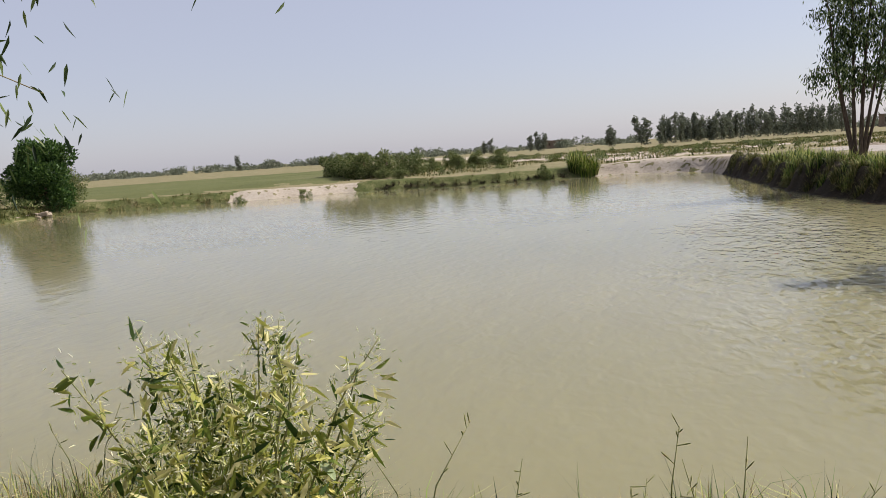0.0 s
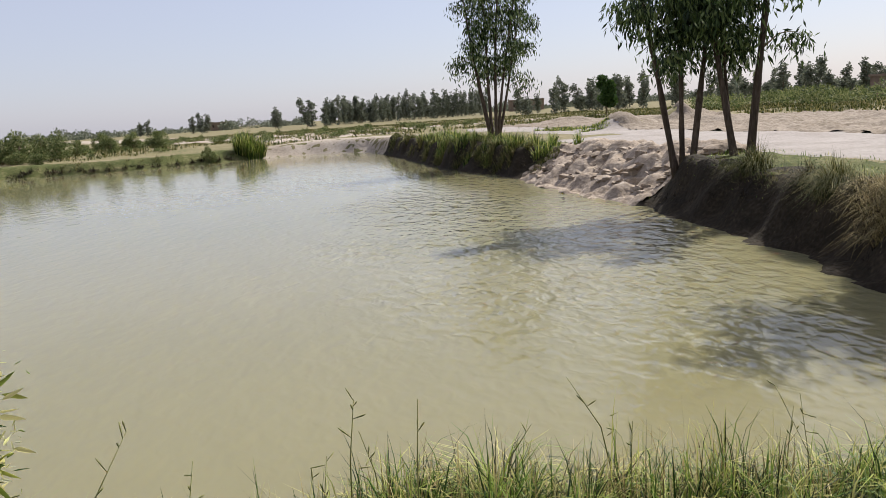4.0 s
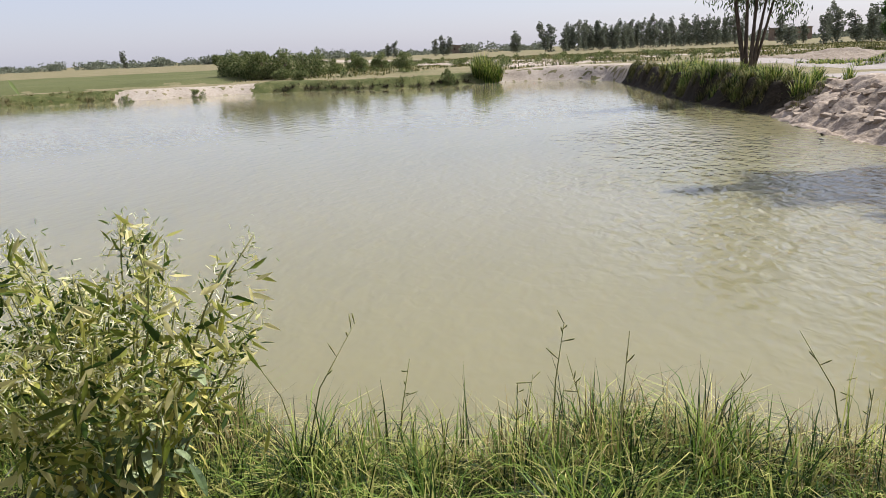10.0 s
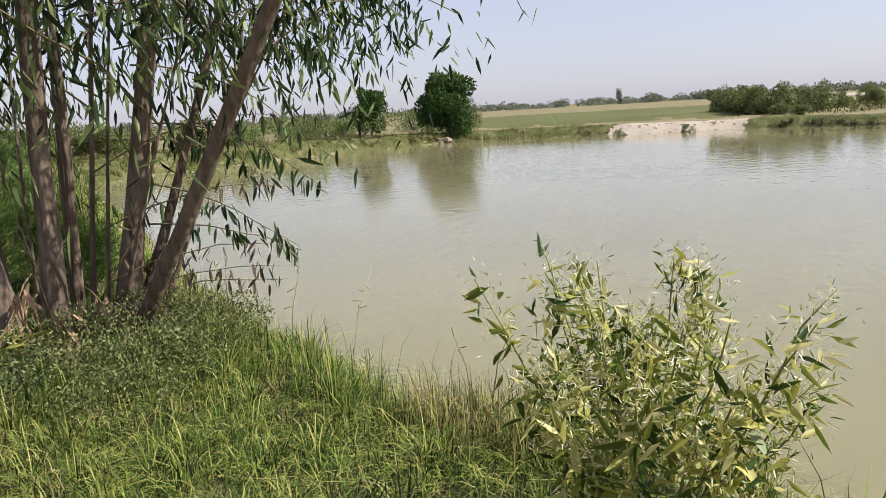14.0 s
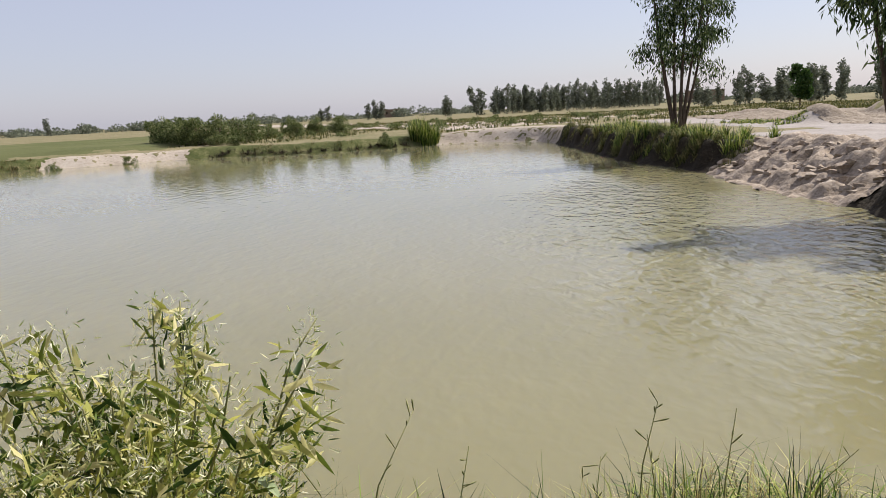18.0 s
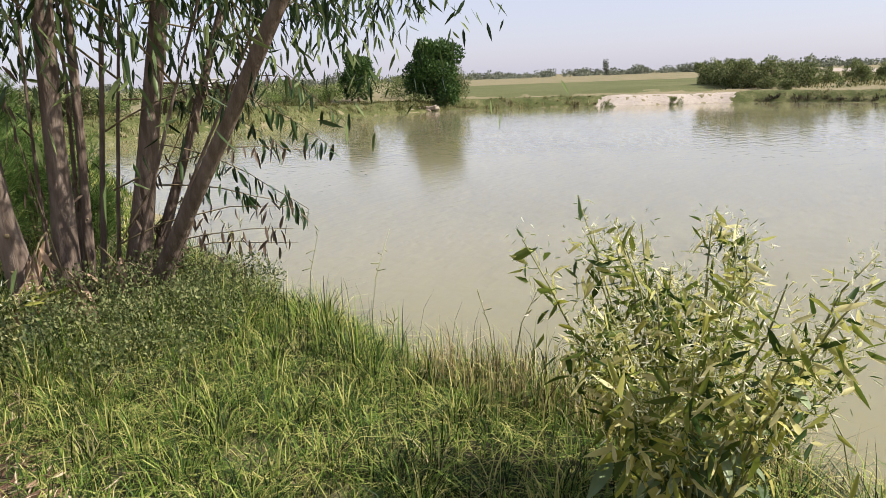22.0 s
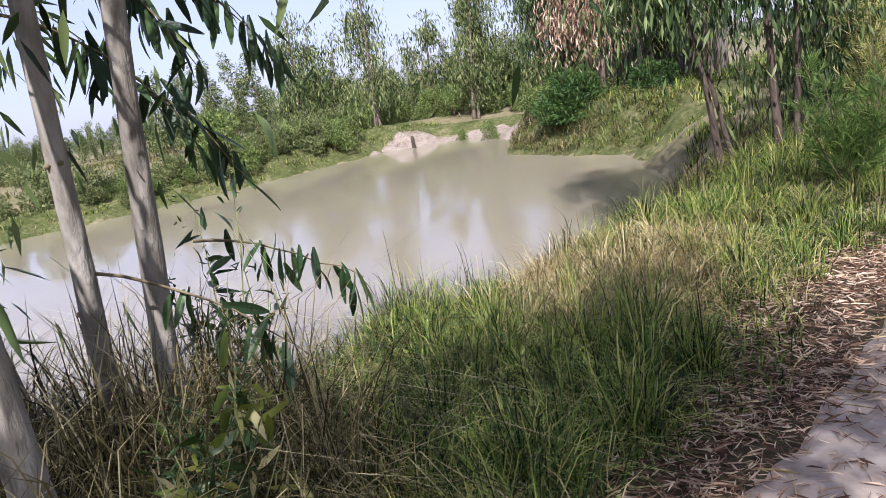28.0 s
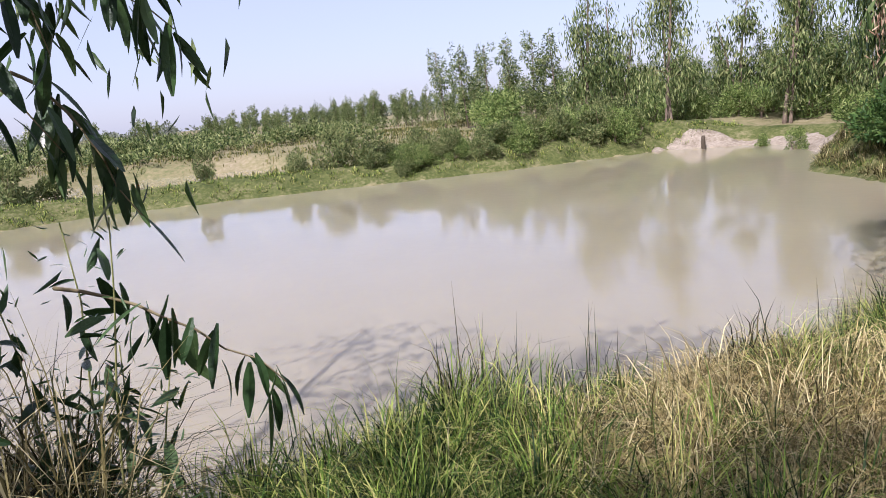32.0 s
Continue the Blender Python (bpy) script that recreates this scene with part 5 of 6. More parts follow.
tussocks("grass", 37, 60, 36, 42, -19.5, -17, lambda x, y: x > 0, 60, 0.4, 0.2, 0.4, 0.014, M["grass"], "green grass patch beside the spoil heap", 0.9)
tussocks("grass", 24, 110, 1.5, 3.6, 3.6, 5.8, right_side, 70, 0.16, 0.2, 0.45, 0.003, M["grass"], "tall weeds round the clump's foot", 0.8)


# --- leafy saplings with single leaves
def leaf_mesh(seed, L, W, mat, bend):
    """One lance-shaped leaf with a folded midrib and a curved blade, along +x."""
    n = 6
    t = np.linspace(0, 1, n)
    w = W * 0.5 * np.sin(np.pi * np.clip(t * 0.9 + 0.06, 0, 1)) ** 0.8
    zc = -bend * L * t ** 2
    V = np.vstack([np.stack([L * t, 0 * t, zc], 1), np.stack([L * t, w, zc + 0.25 * w], 1), np.stack([L * t, -w, zc + 0.25 * w], 1)])
    i = np.arange(n - 1)
    Q = np.vstack([np.stack([i, i + 1, n + i + 1, n + i], 1), np.stack([i, 2 * n + i, 2 * n + i + 1, i + 1], 1)])
    me = bpy.data.meshes.new("leaf")
    me.from_pydata(V.tolist(), [], Q.tolist())
    me.materials.append(mat)
    return me


def sapling(name, x, y, n_stems, h, spread, n_leaves, leaf, mats, seed, label, tips=True, z=None, aim_way=None, stem_mat="stem_green"):
    """Upright stems with lance-shaped leaves, each a part."""
    r2 = np.random.RandomState(seed)
    root = empty(name, x, y, z)
    tagged(root, label, "sapling")
    leaf_meshes = [leaf_mesh(i, leaf * s, leaf * s * w, M[m], b) for i, (s, w, m, b) in enumerate([(1, 0.26, mats[0], 0.25), (0.85, 0.3, mats[0], 0.45), (1.1, 0.24, mats[1], 0.15), (0.7, 0.3, mats[1], 0.5), (0.6, 0.25, mats[-1], 0.3)])]
    low_meshes = [leaf_mesh(9, leaf * 1.3, leaf * 0.42, M["leaf_grey"], 0.35), leaf_mesh(10, leaf * 1.1, leaf * 0.36, M[mats[0]], 0.5)]
    lines = []
    for k in range(n_stems):
        a = r2.uniform(0, 2 * np.pi)
        o = np.array([math.cos(a), math.sin(a), 0]) * spread * math.sqrt(r2.uniform(0.02, 1))
        hh = h * r2.uniform(0.6, 1.0)
        t = np.linspace(0, 1, 7)[:, None]
        P = o * 0.25 + o * 0.75 * t ** 1.3 + np.array([[0, 0, 1]]) * hh * t + r2.normal(0, 0.012, (7, 3)) * t
        if aim_way is not None:
            P = P + np.array([[*aim_way, 0]]) * t ** 2
        V, Q, T = tube(P, np.linspace(0.0065, 0.0022, 7), 5)
        build("stem", V, [Q, T], M[stem_mat], root)
        lines.append(P)
    for k in range(n_leaves):
        P = lines[r2.randint(len(lines))]
        u = r2.uniform(0.12, 0.97) ** 0.8
        c = along(P, u) + r2.normal(0, 0.03, 3)
        a, tilt = r2.uniform(0, 2 * np.pi), r2.normal(0.35, 0.45) - 0.6 * (u > 0.85)
        low = tips and u < 0.55
        ob = new("leaf", low_meshes[r2.randint(2)] if low else leaf_meshes[r2.randint(4) if u < 0.88 else 4])
        ob.parent = root
        ob.matrix_basis = Matrix.Translation(c) @ Matrix.Rotation(a, 4, "Z") @ Matrix.Rotation(tilt, 4, "Y") @ Matrix.Rotation(r2.normal(0, 0.5), 4, "X") @ Matrix.Diagonal((*[r2.uniform(0.6, 1.2) * (1.15 - 0.5 * u)] * 3, 1))
    # the small twigs and young shoots, too fine to count
    m = n_leaves * (9 if tips else 2)
    k = r2.randint(0, len(lines), m)
    u = r2.uniform(0.1, 1.0, m) ** (0.3 if tips else 0.5)
    C = np.array([along(lines[i], min(0.999, v)) for i, v in zip(k, u)]) + r2.normal(0, 0.05, (m, 3)) * (1.25 - u)[:, None] * 2
    D = r2.normal(0, 0.6, (m, 3)) + [[0, 0, 0.25]]
    V, Q, T = leaf_arrays(r2, C, D, leaf * 0.45 * (1.25 - 0.75 * u), 0.17, True)
    V2, Q2, T2 = leaf_arrays(r2, C[::4] - [[0, 0, 0.05]], D[::4] + [[0, 0, -0.3]], leaf * 0.8, 0.21, True)
    tagged(build("inner_leaves", V2, [f for f in (Q2, T2) if len(f)], M["bushleaf"] if tips else M[mats[0]], root, "crowded green leaves"), kind="stuff")
    tagged(build("small_leaves", V, [f for f in (Q, T) if len(f)], M[mats[-1]], root, "small pale young leaves"), kind="stuff")
    return root


M["leaf_new"] = material("young_leaf", [(0.14, 0.20, 0.04), (0.48, 0.48, 0.16), (0.86, 0.84, 0.62)], 6.0, 0.5, 0, island=0.8, through_light=0.4)
M["leaf_yellow"] = material("yellow_green_leaf", [(0.075, 0.11, 0.016), (0.32, 0.32, 0.05), (0.68, 0.60, 0.18)], 4.0, 0.45, 0.15, 60, obj_rand=True, through_light=0.36, spec=0.20)
M["leaf_grey"] = material("grey_green_leaf", [(0.08, 0.12, 0.05), (0.18, 0.24, 0.11), (0.32, 0.38, 0.21)], 4.0, 0.4, 0.15, 60, obj_rand=True, through_light=0.3, spec=0.23)
M["leaf_dark"] = material("deep_green_leaf", [(0.016, 0.036, 0.011), (0.034, 0.07, 0.021), (0.07, 0.115, 0.038)], 4.0, 0.4, 0.15, 60, obj_rand=True, through_light=0.15, spec=0.3)
M["leaf_red"] = material("rusty_leaf", [(0.20, 0.07, 0.03), (0.36, 0.18, 0.05), (0.46, 0.34, 0.10)], 4.0, 0.5, 0.15, 60, obj_rand=True, through_light=0.35)
sapling("eucalyptus_sapling", 2.18, 0.66, 42, 0.97, 0.5, 520, 0.098, ("leaf_yellow", "leaf_yellow", "leaf_new"), 101, "bushy eucalyptus sapling with pale new shoots on the bank")
sapling("eucalyptus_sapling", 1.12, -3.95, 16, 1.05, 0.5, 190, 0.15, ("leaf_grey", "leaf_yellow", "leaf_red"), 102, "eucalyptus sapling with grey-green leaves beside the yard", tips=False)
sapling("eucalyptus_sapling", 2.15, -4.45, 7, 1.35, 0.35, 60, 0.17, ("leaf_dark", "leaf_yellow", "leaf_red"), 103, "tall leafy sapling with yellowing leaves", tips=False)
sapling("eucalyptus_sapling", -3.1, 3.5, 6, 1.75, 0.42, 120, 0.17, ("leaf_dark", "leaf_dark", "leaf_dark"), 104, "dark-leaved eucalyptus shoots at the pond's edge", z=-0.35, tips=False)
sapling("eucalyptus_sapling", -2.2, 2.75, 5, 0.9, 0.3, 46, 0.16, ("leaf_dark", "leaf_grey", "leaf_dark"), 105, "low eucalyptus shoots at the foot of the clump", z=0.0)
sapling("eucalyptus_sapling", 1.75, 4.35, 6, 0.45, 0.25, 44, 0.12, ("leaf_grey", "leaf_grey", "leaf_new"), 106, "low grey shoots at the foot of the clump")


sapling("eucalyptus_sapling", -3.3, 2.35, 9, 1.75, 0.5, 100, 0.18, ("leaf_dark", "leaf_grey", "leaf_dark"), 107, "drooping dark-leaved eucalyptus shoots above the reeds", z=-0.1, tips=False)


def feather_bush(name, x, y, h, w, seed, label, n=7280):
    """Casuarina sapling: upright leaders with fine whorled needles."""
    r2 = np.random.RandomState(seed)
    root = empty(name, x, y)
    tagged(root, label, "sapling", "feathery saplings")
    C, D = [], []
    for k in range(8):
        a = r2.uniform(0, 2 * np.pi)
        o = np.array([math.cos(a), math.sin(a), 0]) * w * 0.5 * r2.uniform(0.1, 1)
        hh = h * r2.uniform(0.45, 1.0)
        t = np.linspace(0, 1, 7)[:, None]
        P = o * t ** 0.8 + np.array([[0, 0, 1]]) * hh * t
        V, Q, T = tube(P, np.linspace(0.012, 0.003, 7), 5)
        build("stem", V, [Q, T], M["twig"], root)
        for q in range(26):   # plumes, each a short side shoot
            u = r2.uniform(0.05, 0.98)
            b = r2.uniform(0, 2 * np.pi)
            d = np.array([math.cos(b) * 0.75, math.sin(b) * 0.75, r2.uniform(0.35, 0.9)])
            ln = (0.10 + 0.34 * (1 - u)) * r2.uniform(0.6, 1.2)
            m = n // 208
            s = r2.uniform(0.1, 1, m)[:, None]
            C.append(along(P, u) + d * ln * s)
            D.append(np.repeat(d[None], m, 0) + r2.normal(0, 0.38, (m, 3)))
    C, D = np.vstack(C), np.vstack(D)
    V, Q, T = leaf_arrays(r2, C, D, 0.12, 0.045)
    build("needles", V, [f for f in (Q, T) if len(f)], M["bushleaf"] if x < 0 and seed % 2 == 0 else M["feather"], root, "fine feathery green needles")
    return root


for i, (x, y, h, w) in enumerate([(1.95, 6.3, 1.3, 1.1), (2.5, 6.9, 1.9, 1.1), (2.3, 8.2, 2.3, 1.1), (3.1, 7.4, 1.6, 1.2), (3.0, 8.8, 2.1, 1.1), (3.7, 9.6, 1.8, 1.2), (3.2, 6.5, 1.2, 1.2), (4.2, 11.5, 1.8, 1.3), (3.1, 13.5, 1.3, 1.4), (4.6, 15.5, 1.5, 1.5), (-1.25, 10.6, 2.3, 1.4), (-1.35, 9.0, 1.2, 1.0), (-1.0, 14.2, 2.2, 1.4)]):
    feather_bush("feathery_sapling", x, y, h, w, 120 + i, "feathery casuarina sapling beside the track")


# hanging sprays of leaves over the banks
def spray(name, a, b, sag, n, leaf, seed, label, mat="leaf_dark"):
    """A thin bough from a to b with leaves hanging from it."""
    r2 = np.random.RandomState(seed)
    root = empty(name, a[0], a[1], a[2])
    tagged(root, label, "branch")
    t = np.linspace(0, 1, 9)[:, None]
    v = np.array(b) - np.array(a)
    P = v[None] * t - np.array([[0, 0, sag]]) * t ** 2 + r2.normal(0, 0.012, (9, 3)) * t
    V, Q, T = tube(P, np.linspace(0.007, 0.002, 9), 5)
    build("twig", V, [Q, T], M["twig"], root)
    ms = [leaf_mesh(i, leaf * s, leaf * s * 0.22, M[mat], c) for i, (s, c) in enumerate([(1, 0.15), (0.8, 0.3), (1.15, 0.05)])]
    for k in range(n):
        c = along(P, r2.uniform(0.25, 0.999)) + r2.normal(0, 0.03, 3)
        ob = new("leaf", ms[k % 3])
        ob.parent = root
        ob.matrix_basis = Matrix.Translation(c) @ Matrix.Rotation(r2.uniform(0, 6.28), 4, "Z") @ Matrix.Rotation(r2.normal(1.15, 0.3), 4, "Y") @ Matrix.Rotation(r2.normal(0, 0.6), 4, "X")
    return root


for i, (a, b, sag, n) in enumerate([((2.8, 4.75, 2.6), (3.6, 3.5, 2.5), 0.6, 34), ((2.9, 4.7, 1.9), (3.9, 3.8, 1.9), 0.75, 26), ((3.0, 4.7, 2.3), (4.2, 4.0, 2.4), 0.6, 34), ((2.9, 4.8, 1.1), (3.7, 4.1, 0.9), 0.35, 20),
                                    ((2.0, 4.3, 2.6), (1.2, 3.4, 3.0), 0.6, 22), ((2.8, 4.9, 1.4), (3.9, 4.6, 1.5), 0.5, 22), ((1.6, 4.8, 2.8), (0.6, 4.3, 3.1), 0.6, 20), ((2.5, 5.0, 2.9), (2.5, 3.9, 3.1), 0.7, 26), ((2.9, 4.75, 0.8), (3.9, 4.3, 0.75), 0.3, 20), ((2.9, 4.7, 1.5), (3.6, 3.6, 1.6), 0.6, 24), ((2.8, 4.8, 3.1), (4.0, 3.7, 3.2), 0.9, 36), ((2.6, 4.7, 2.2), (3.2, 3.4, 2.4), 0.5, 30), ((2.4, 4.8, 2.8), (2.9, 3.2, 2.9), 0.6, 30), ((2.6, 4.6, 2.5), (3.3, 3.0, 2.9), 0.5, 34), ((2.7, 4.6, 2.9), (3.7, 3.2, 3.0), 0.7, 36), ((2.5, 4.6, 2.4), (2.7, 3.1, 2.8), 0.5, 34), ((2.8, 4.7, 2.0), (3.5, 3.3, 2.3), 0.5, 30), ((2.2, 4.6, 2.9), (2.1, 3.3, 3.1), 0.6, 28)]):
    spray("hanging_branch", a, b, sag, int(n * 1.7), 0.115, 200 + i, "thin hanging eucalyptus spray with curled leaves")
for i, (a, b, sag, n) in enumerate([((-2.9, 3.1, 2.9), (-2.5, 3.9, 2.75), 0.5, 30), ((-3.0, 3.0, 2.3), (-2.75, 3.9, 2.3), 0.55, 26), ((-2.8, 2.6, 2.7), (-2.0, 2.0, 2.7), 0.5, 24), ((-2.9, 2.4, 2.2), (-2.3, 1.5, 2.2), 0.5, 26),
                                    ((-2.8, 2.9, 1.1), (-2.35, 3.4, 0.9), 0.3, 14), ((-3.2, 2.2, 1.8), (-2.7, 1.2, 1.8), 0.5, 30), ((-2.7, 3.2, 3.2), (-2.1, 4.2, 3.0), 0.5, 22), ((-3.0, 1.6, 2.4), (-2.3, 1.0, 2.3), 0.4, 40), ((-2.9, 1.3, 1.9), (-2.2, 0.9, 1.8), 0.3, 34), ((-2.6, 2.0, 2.5), (-1.9, 1.6, 2.4), 0.35, 34), ((-3.1, 3.0, 2.6), (-3.2, 3.6, 2.5), 0.5, 36), ((-3.0, 2.9, 2.0), (-3.0, 3.6, 1.9), 0.45, 36), ((-3.3, 2.0, 2.7), (-2.7, 1.7, 2.6), 0.5, 36), ((-3.4, 2.3, 2.3), (-2.8, 2.1, 2.2), 0.5, 36), ((-3.5, 1.8, 2.1), (-2.9, 1.5, 2.0), 0.5, 36), ((-3.2, 2.6, 2.8), (-2.6, 2.3, 2.8), 0.5, 34), ((-3.5, 2.2, 1.7), (-3.0, 1.9, 1.7), 0.4, 34), ((-3.3, 1.6, 2.7), (-2.6, 1.4, 2.7), 0.5, 34),
                                    ((-3.1, 3.5, 1.05), (-2.7, 4.05, 0.95), 0.25, 26), ((-3.1, 3.4, 2.7), (-2.8, 3.65, 2.5), 0.5, 40), ((-3.2, 3.3, 2.3), (-2.9, 3.6, 2.2), 0.5, 36), ((-3.2, 3.5, 1.7), (-2.95, 3.75, 1.6), 0.35, 30)]):
    spray("hanging_branch", a, b, sag, n, 0.17, 220 + i, "thin hanging eucalyptus spray with dark leaves")


# dry twigs and dead leaves at the foot of the leaning clump
for i, (a, b, sag, n) in enumerate([((2.55, 4.7, 0.45), (3.5, 4.0, 1.0), 0.4, 16), ((2.6, 4.7, 0.3), (3.6, 4.15, 0.6), 0.3, 16), ((2.6, 4.8, 0.3), (3.3, 3.8, 0.8), 0.3, 14), ((2.5, 4.8, 0.3), (3.0, 4.2, 1.5), 0.1, 14), ((2.6, 4.9, 0.2), (3.4, 4.6, 1.2), 0.3, 14), ((2.5, 4.7, 0.2), (3.1, 4.0, 0.5), 0.25, 14),
                                    ((2.2, 4.8, 0.2), (2.0, 4.9, 1.7), 0.0, 12), ((2.1, 4.9, 0.2), (1.75, 5.0, 1.5), 0.0, 12), ((2.4, 4.9, 0.2), (2.5, 5.1, 1.9), 0.0, 12), ((2.0, 4.9, 0.1), (1.9, 5.2, 1.1), 0.0, 12), ((2.6, 4.8, 0.8), (3.7, 4.0, 1.5), 0.5, 18), ((2.6, 4.8, 1.2), (3.5, 3.9, 2.0), 0.5, 20)]):
    spray("dry_twig", a, b, sag, int(n * 1.7), 0.1, 260 + i, "thin dry twig with dark curled leaves", "leaf_curled")
for i, (a, b, sag, n) in enumerate([((2.0, 4.5, 0.65), (1.7, 4.25, 0.5), 0.2, 22), ((2.05, 4.6, 0.5), (1.8, 4.5, 0.35), 0.15, 22), ((2.1, 4.55, 0.4), (2.1, 4.3, 0.3), 0.15, 22), ((2.3, 4.5, 0.5), (2.4, 4.25, 0.35), 0.15, 20)]):
    spray("dead_branch", a, b, sag, n, 0.15, 290 + i, "withered branch of pale dead leaves at the clump's foot", "deadleaf")


# small-leaved weeds in a mound at the clump's foot
rw = np.random.RandomState(63)
spots = [(1.85, 3.85, 0.42, 0.34), (2.25, 3.7, 0.45, 0.32), (2.7, 3.85, 0.4, 0.3), (1.65, 4.25, 0.32, 0.36), (2.1, 4.2, 0.4, 0.42), (2.6, 4.3, 0.4, 0.4), (3.0, 4.1, 0.36, 0.3), (1.95, 3.45, 0.35, 0.2)]
C, D = blob_points(rw, [(x, y, float(height(x, y)) + 0.5 * h, r, r, h * 0.6) for x, y, r, h in spots], 15000, 0.5)
V, Q, T = leaf_arrays(rw, C, D * 0.5 + rw.normal(0, 0.6, D.shape) + [[0, 0, 0.4]], 0.024, 0.5)
tagged(build("weeds", V, [T], M["scrubleaf"]), "mound of small-leaved green weeds at the clump's foot", "weeds", kind="stuff")


# --- built things
def box(name, x0, x1, y0, y1, z0, z1, mat, parent, label="", bevel=0.0, batter=0.0):
    bm = bmesh.new()
    bmesh.ops.create_cube(bm, size=1)
    for v in bm.verts:
        k = 1 - batter * (v.co.z + 0.5)
        v.co = (((x0 + x1) / 2) + v.co.x * (x1 - x0) * k, ((y0 + y1) / 2) + v.co.y * (y1 - y0) * k, z0 + (v.co.z + 0.5) * (z1 - z0))
    if bevel:
        bmesh.ops.bevel(bm, geom=bm.edges[:], offset=bevel, segments=2, affect="EDGES")
    me = bpy.data.meshes.new(name)
    bm.to_mesh(me)
    bm.free()
    me.materials.append(mat)
    ob = new(name, me)
    ob.parent = parent
    if label:
        ob["label"] = label
    return ob


def mud_wall(x0, y0, x1, y1, h, thick):
    root = empty("mud_wall", x0, y0, 0)
    tagged(root, "long weathered mud plaster boundary wall", "wall")
    L = math.hypot(x1 - x0, y1 - y0)
    root.rotation_euler = (0, 0, math.atan2(y1 - y0, x1 - x0))
    n, m = 60, 9
    r2 = np.random.RandomState(3)
    u, v = np.meshgrid(np.linspace(0, L, n), np.linspace(0, 1, m), indexing="ij")
    top = h * (1 + 0.02 * np.sin(u * 1.3) + 0.015 * np.sin(u * 4.1))
    start = 0.30 * v
    for side, nm in ((-1, "wall_face"), (1, "wall_face")):
        V = np.stack([np.maximum(u, start), side * thick * (0.5 - 0.15 * v) + 0.02 * np.sin(u * 5 + v * 7) * side, v * top - 0.05], -1).reshape(-1, 3)
        i, j = np.meshgrid(np.arange(n - 1), np.arange(m - 1), indexing="ij")
        Q = np.stack([i * m + j, (i + 1) * m + j, (i + 1) * m + j + 1, i * m + j + 1], -1).reshape(-1, 4)
        build(nm, V, [Q], M["mud_wall"], root)
    t = np.linspace(0.3, L, n)
    tp = h * (1 + 0.02 * np.sin(t * 1.3) + 0.015 * np.sin(t * 4.1)) - 0.05
    V, Q, T = tube(np.stack([t, 0 * t, tp], 1), np.full(n, thick * 0.37), 8)
    build("coping", V, [Q, T], M["mud_wall"], root)
    V = [(0, -thick * 0.5, -0.05), (0, thick * 0.5, -0.05), (0.3, thick * 0.35, h - 0.05), (0.3, -thick * 0.35, h - 0.05)]
    build("wall_end", V, [np.array([[0, 1, 2, 3]])], M["mud_wall"], root)


mud_wall(17.5, -33.8, 25.2, -63.7, 1.85, 0.5)

# rubble heap by the wall
heap = empty("rubble_heap", 17.3, -27.2)
tagged(heap, "dark broken brick and stone rubble heap", "rubble")
r2 = np.random.RandomState(9)
stones = []
for i in range(6):
    bm = bmesh.new()
    bmesh.ops.create_cube(bm, size=1)
    for v in bm.verts:
        v.co = Vector([c * s * r2.uniform(0.75, 1.2) for c, s in zip(v.co, (0.42, 0.3, 0.24))])
    bmesh.ops.bevel(bm, geom=bm.edges[:], offset=0.03, segments=1, affect="EDGES")
    me = bpy.data.meshes.new("stone")
    bm.to_mesh(me)
    bm.free()
    me.materials.append(M["rubble"])
    stones.append(me)
for k in range(220):
    u, v = r2.normal(0, 0.36), r2.normal(0, 0.4)
    ob = new("stone", stones[k % 6])
    ob.parent = heap
    ob.matrix_basis = Matrix.Translation((u * 1.6 + v * 0.5, -3.9 * u + v, 0.05 + 0.55 * math.exp(-(u * u * 4 + v * v * 3)) * r2.uniform(0.3, 1))) @ Euler((r2.uniform(0, 6), r2.uniform(0, 6), r2.uniform(0, 6))).to_matrix().to_4x4() @ Matrix.Diagonal((*[r2.uniform(0.5, 1.25)] * 3, 1))


def far_house(name, b, d, w, dep, h, mat, label, windows=2, trim=None):
    x, y = polar(b, d)
    root = empty(name, x, y, 0)
    root.rotation_euler = (0, 0, radians(b))
    tagged(root, label, "building")
    box("wall", -dep / 2, dep / 2, -w / 2, w / 2, 0, h, M[mat], root)
    box("roof", -dep / 2 - 0.2, dep / 2 + 0.2, -w / 2 - 0.2, w / 2 + 0.2, h + 0.003, h + 0.22, M[trim or mat], root)
    for k in range(windows):
        yy = -w / 2 + w * (k + 0.5) / windows
        box("window", -dep / 2 - 0.06, -dep / 2 + 0.05, yy - 0.4, yy + 0.4, h * 0.4, h * 0.75, M["post"], root)


far_house("farm_building", -55.5, 132, 16, 6, 4.0, "mud_wall", "long low mud-brick farm building", 4, "white")
far_house("farm_building", -60.5, 125, 12, 6, 4.2, "mud_wall", "low mud-brick farm building", 3, "white")
far_house("farm_building", -65.5, 90, 9, 6, 4.6, "mud_wall", "mud-brick farm house behind the wall", 2)
far_house("brick_ruin", -45.6, 88, 3.6, 3, 2.2, "brick", "small ruined brick shed among scrub", 1)
far_house("farm_building", -21.0, 300, 14, 6, 4.2, "mud_wall", "mud-brick houses among far trees", 3)
far_house("farm_building", 2.2, 360, 10, 6, 3.6, "mud_wall", "far mud-brick farmhouse beside trees", 2)
far_house("farm_building", 176.5, 190, 9, 6, 4.2, "white", "distant whitewashed flat-roofed building", 3)
far_house("farm_building", 56.0, 260, 8, 6, 4.0, "white", "distant whitewashed building beyond the pond", 2)

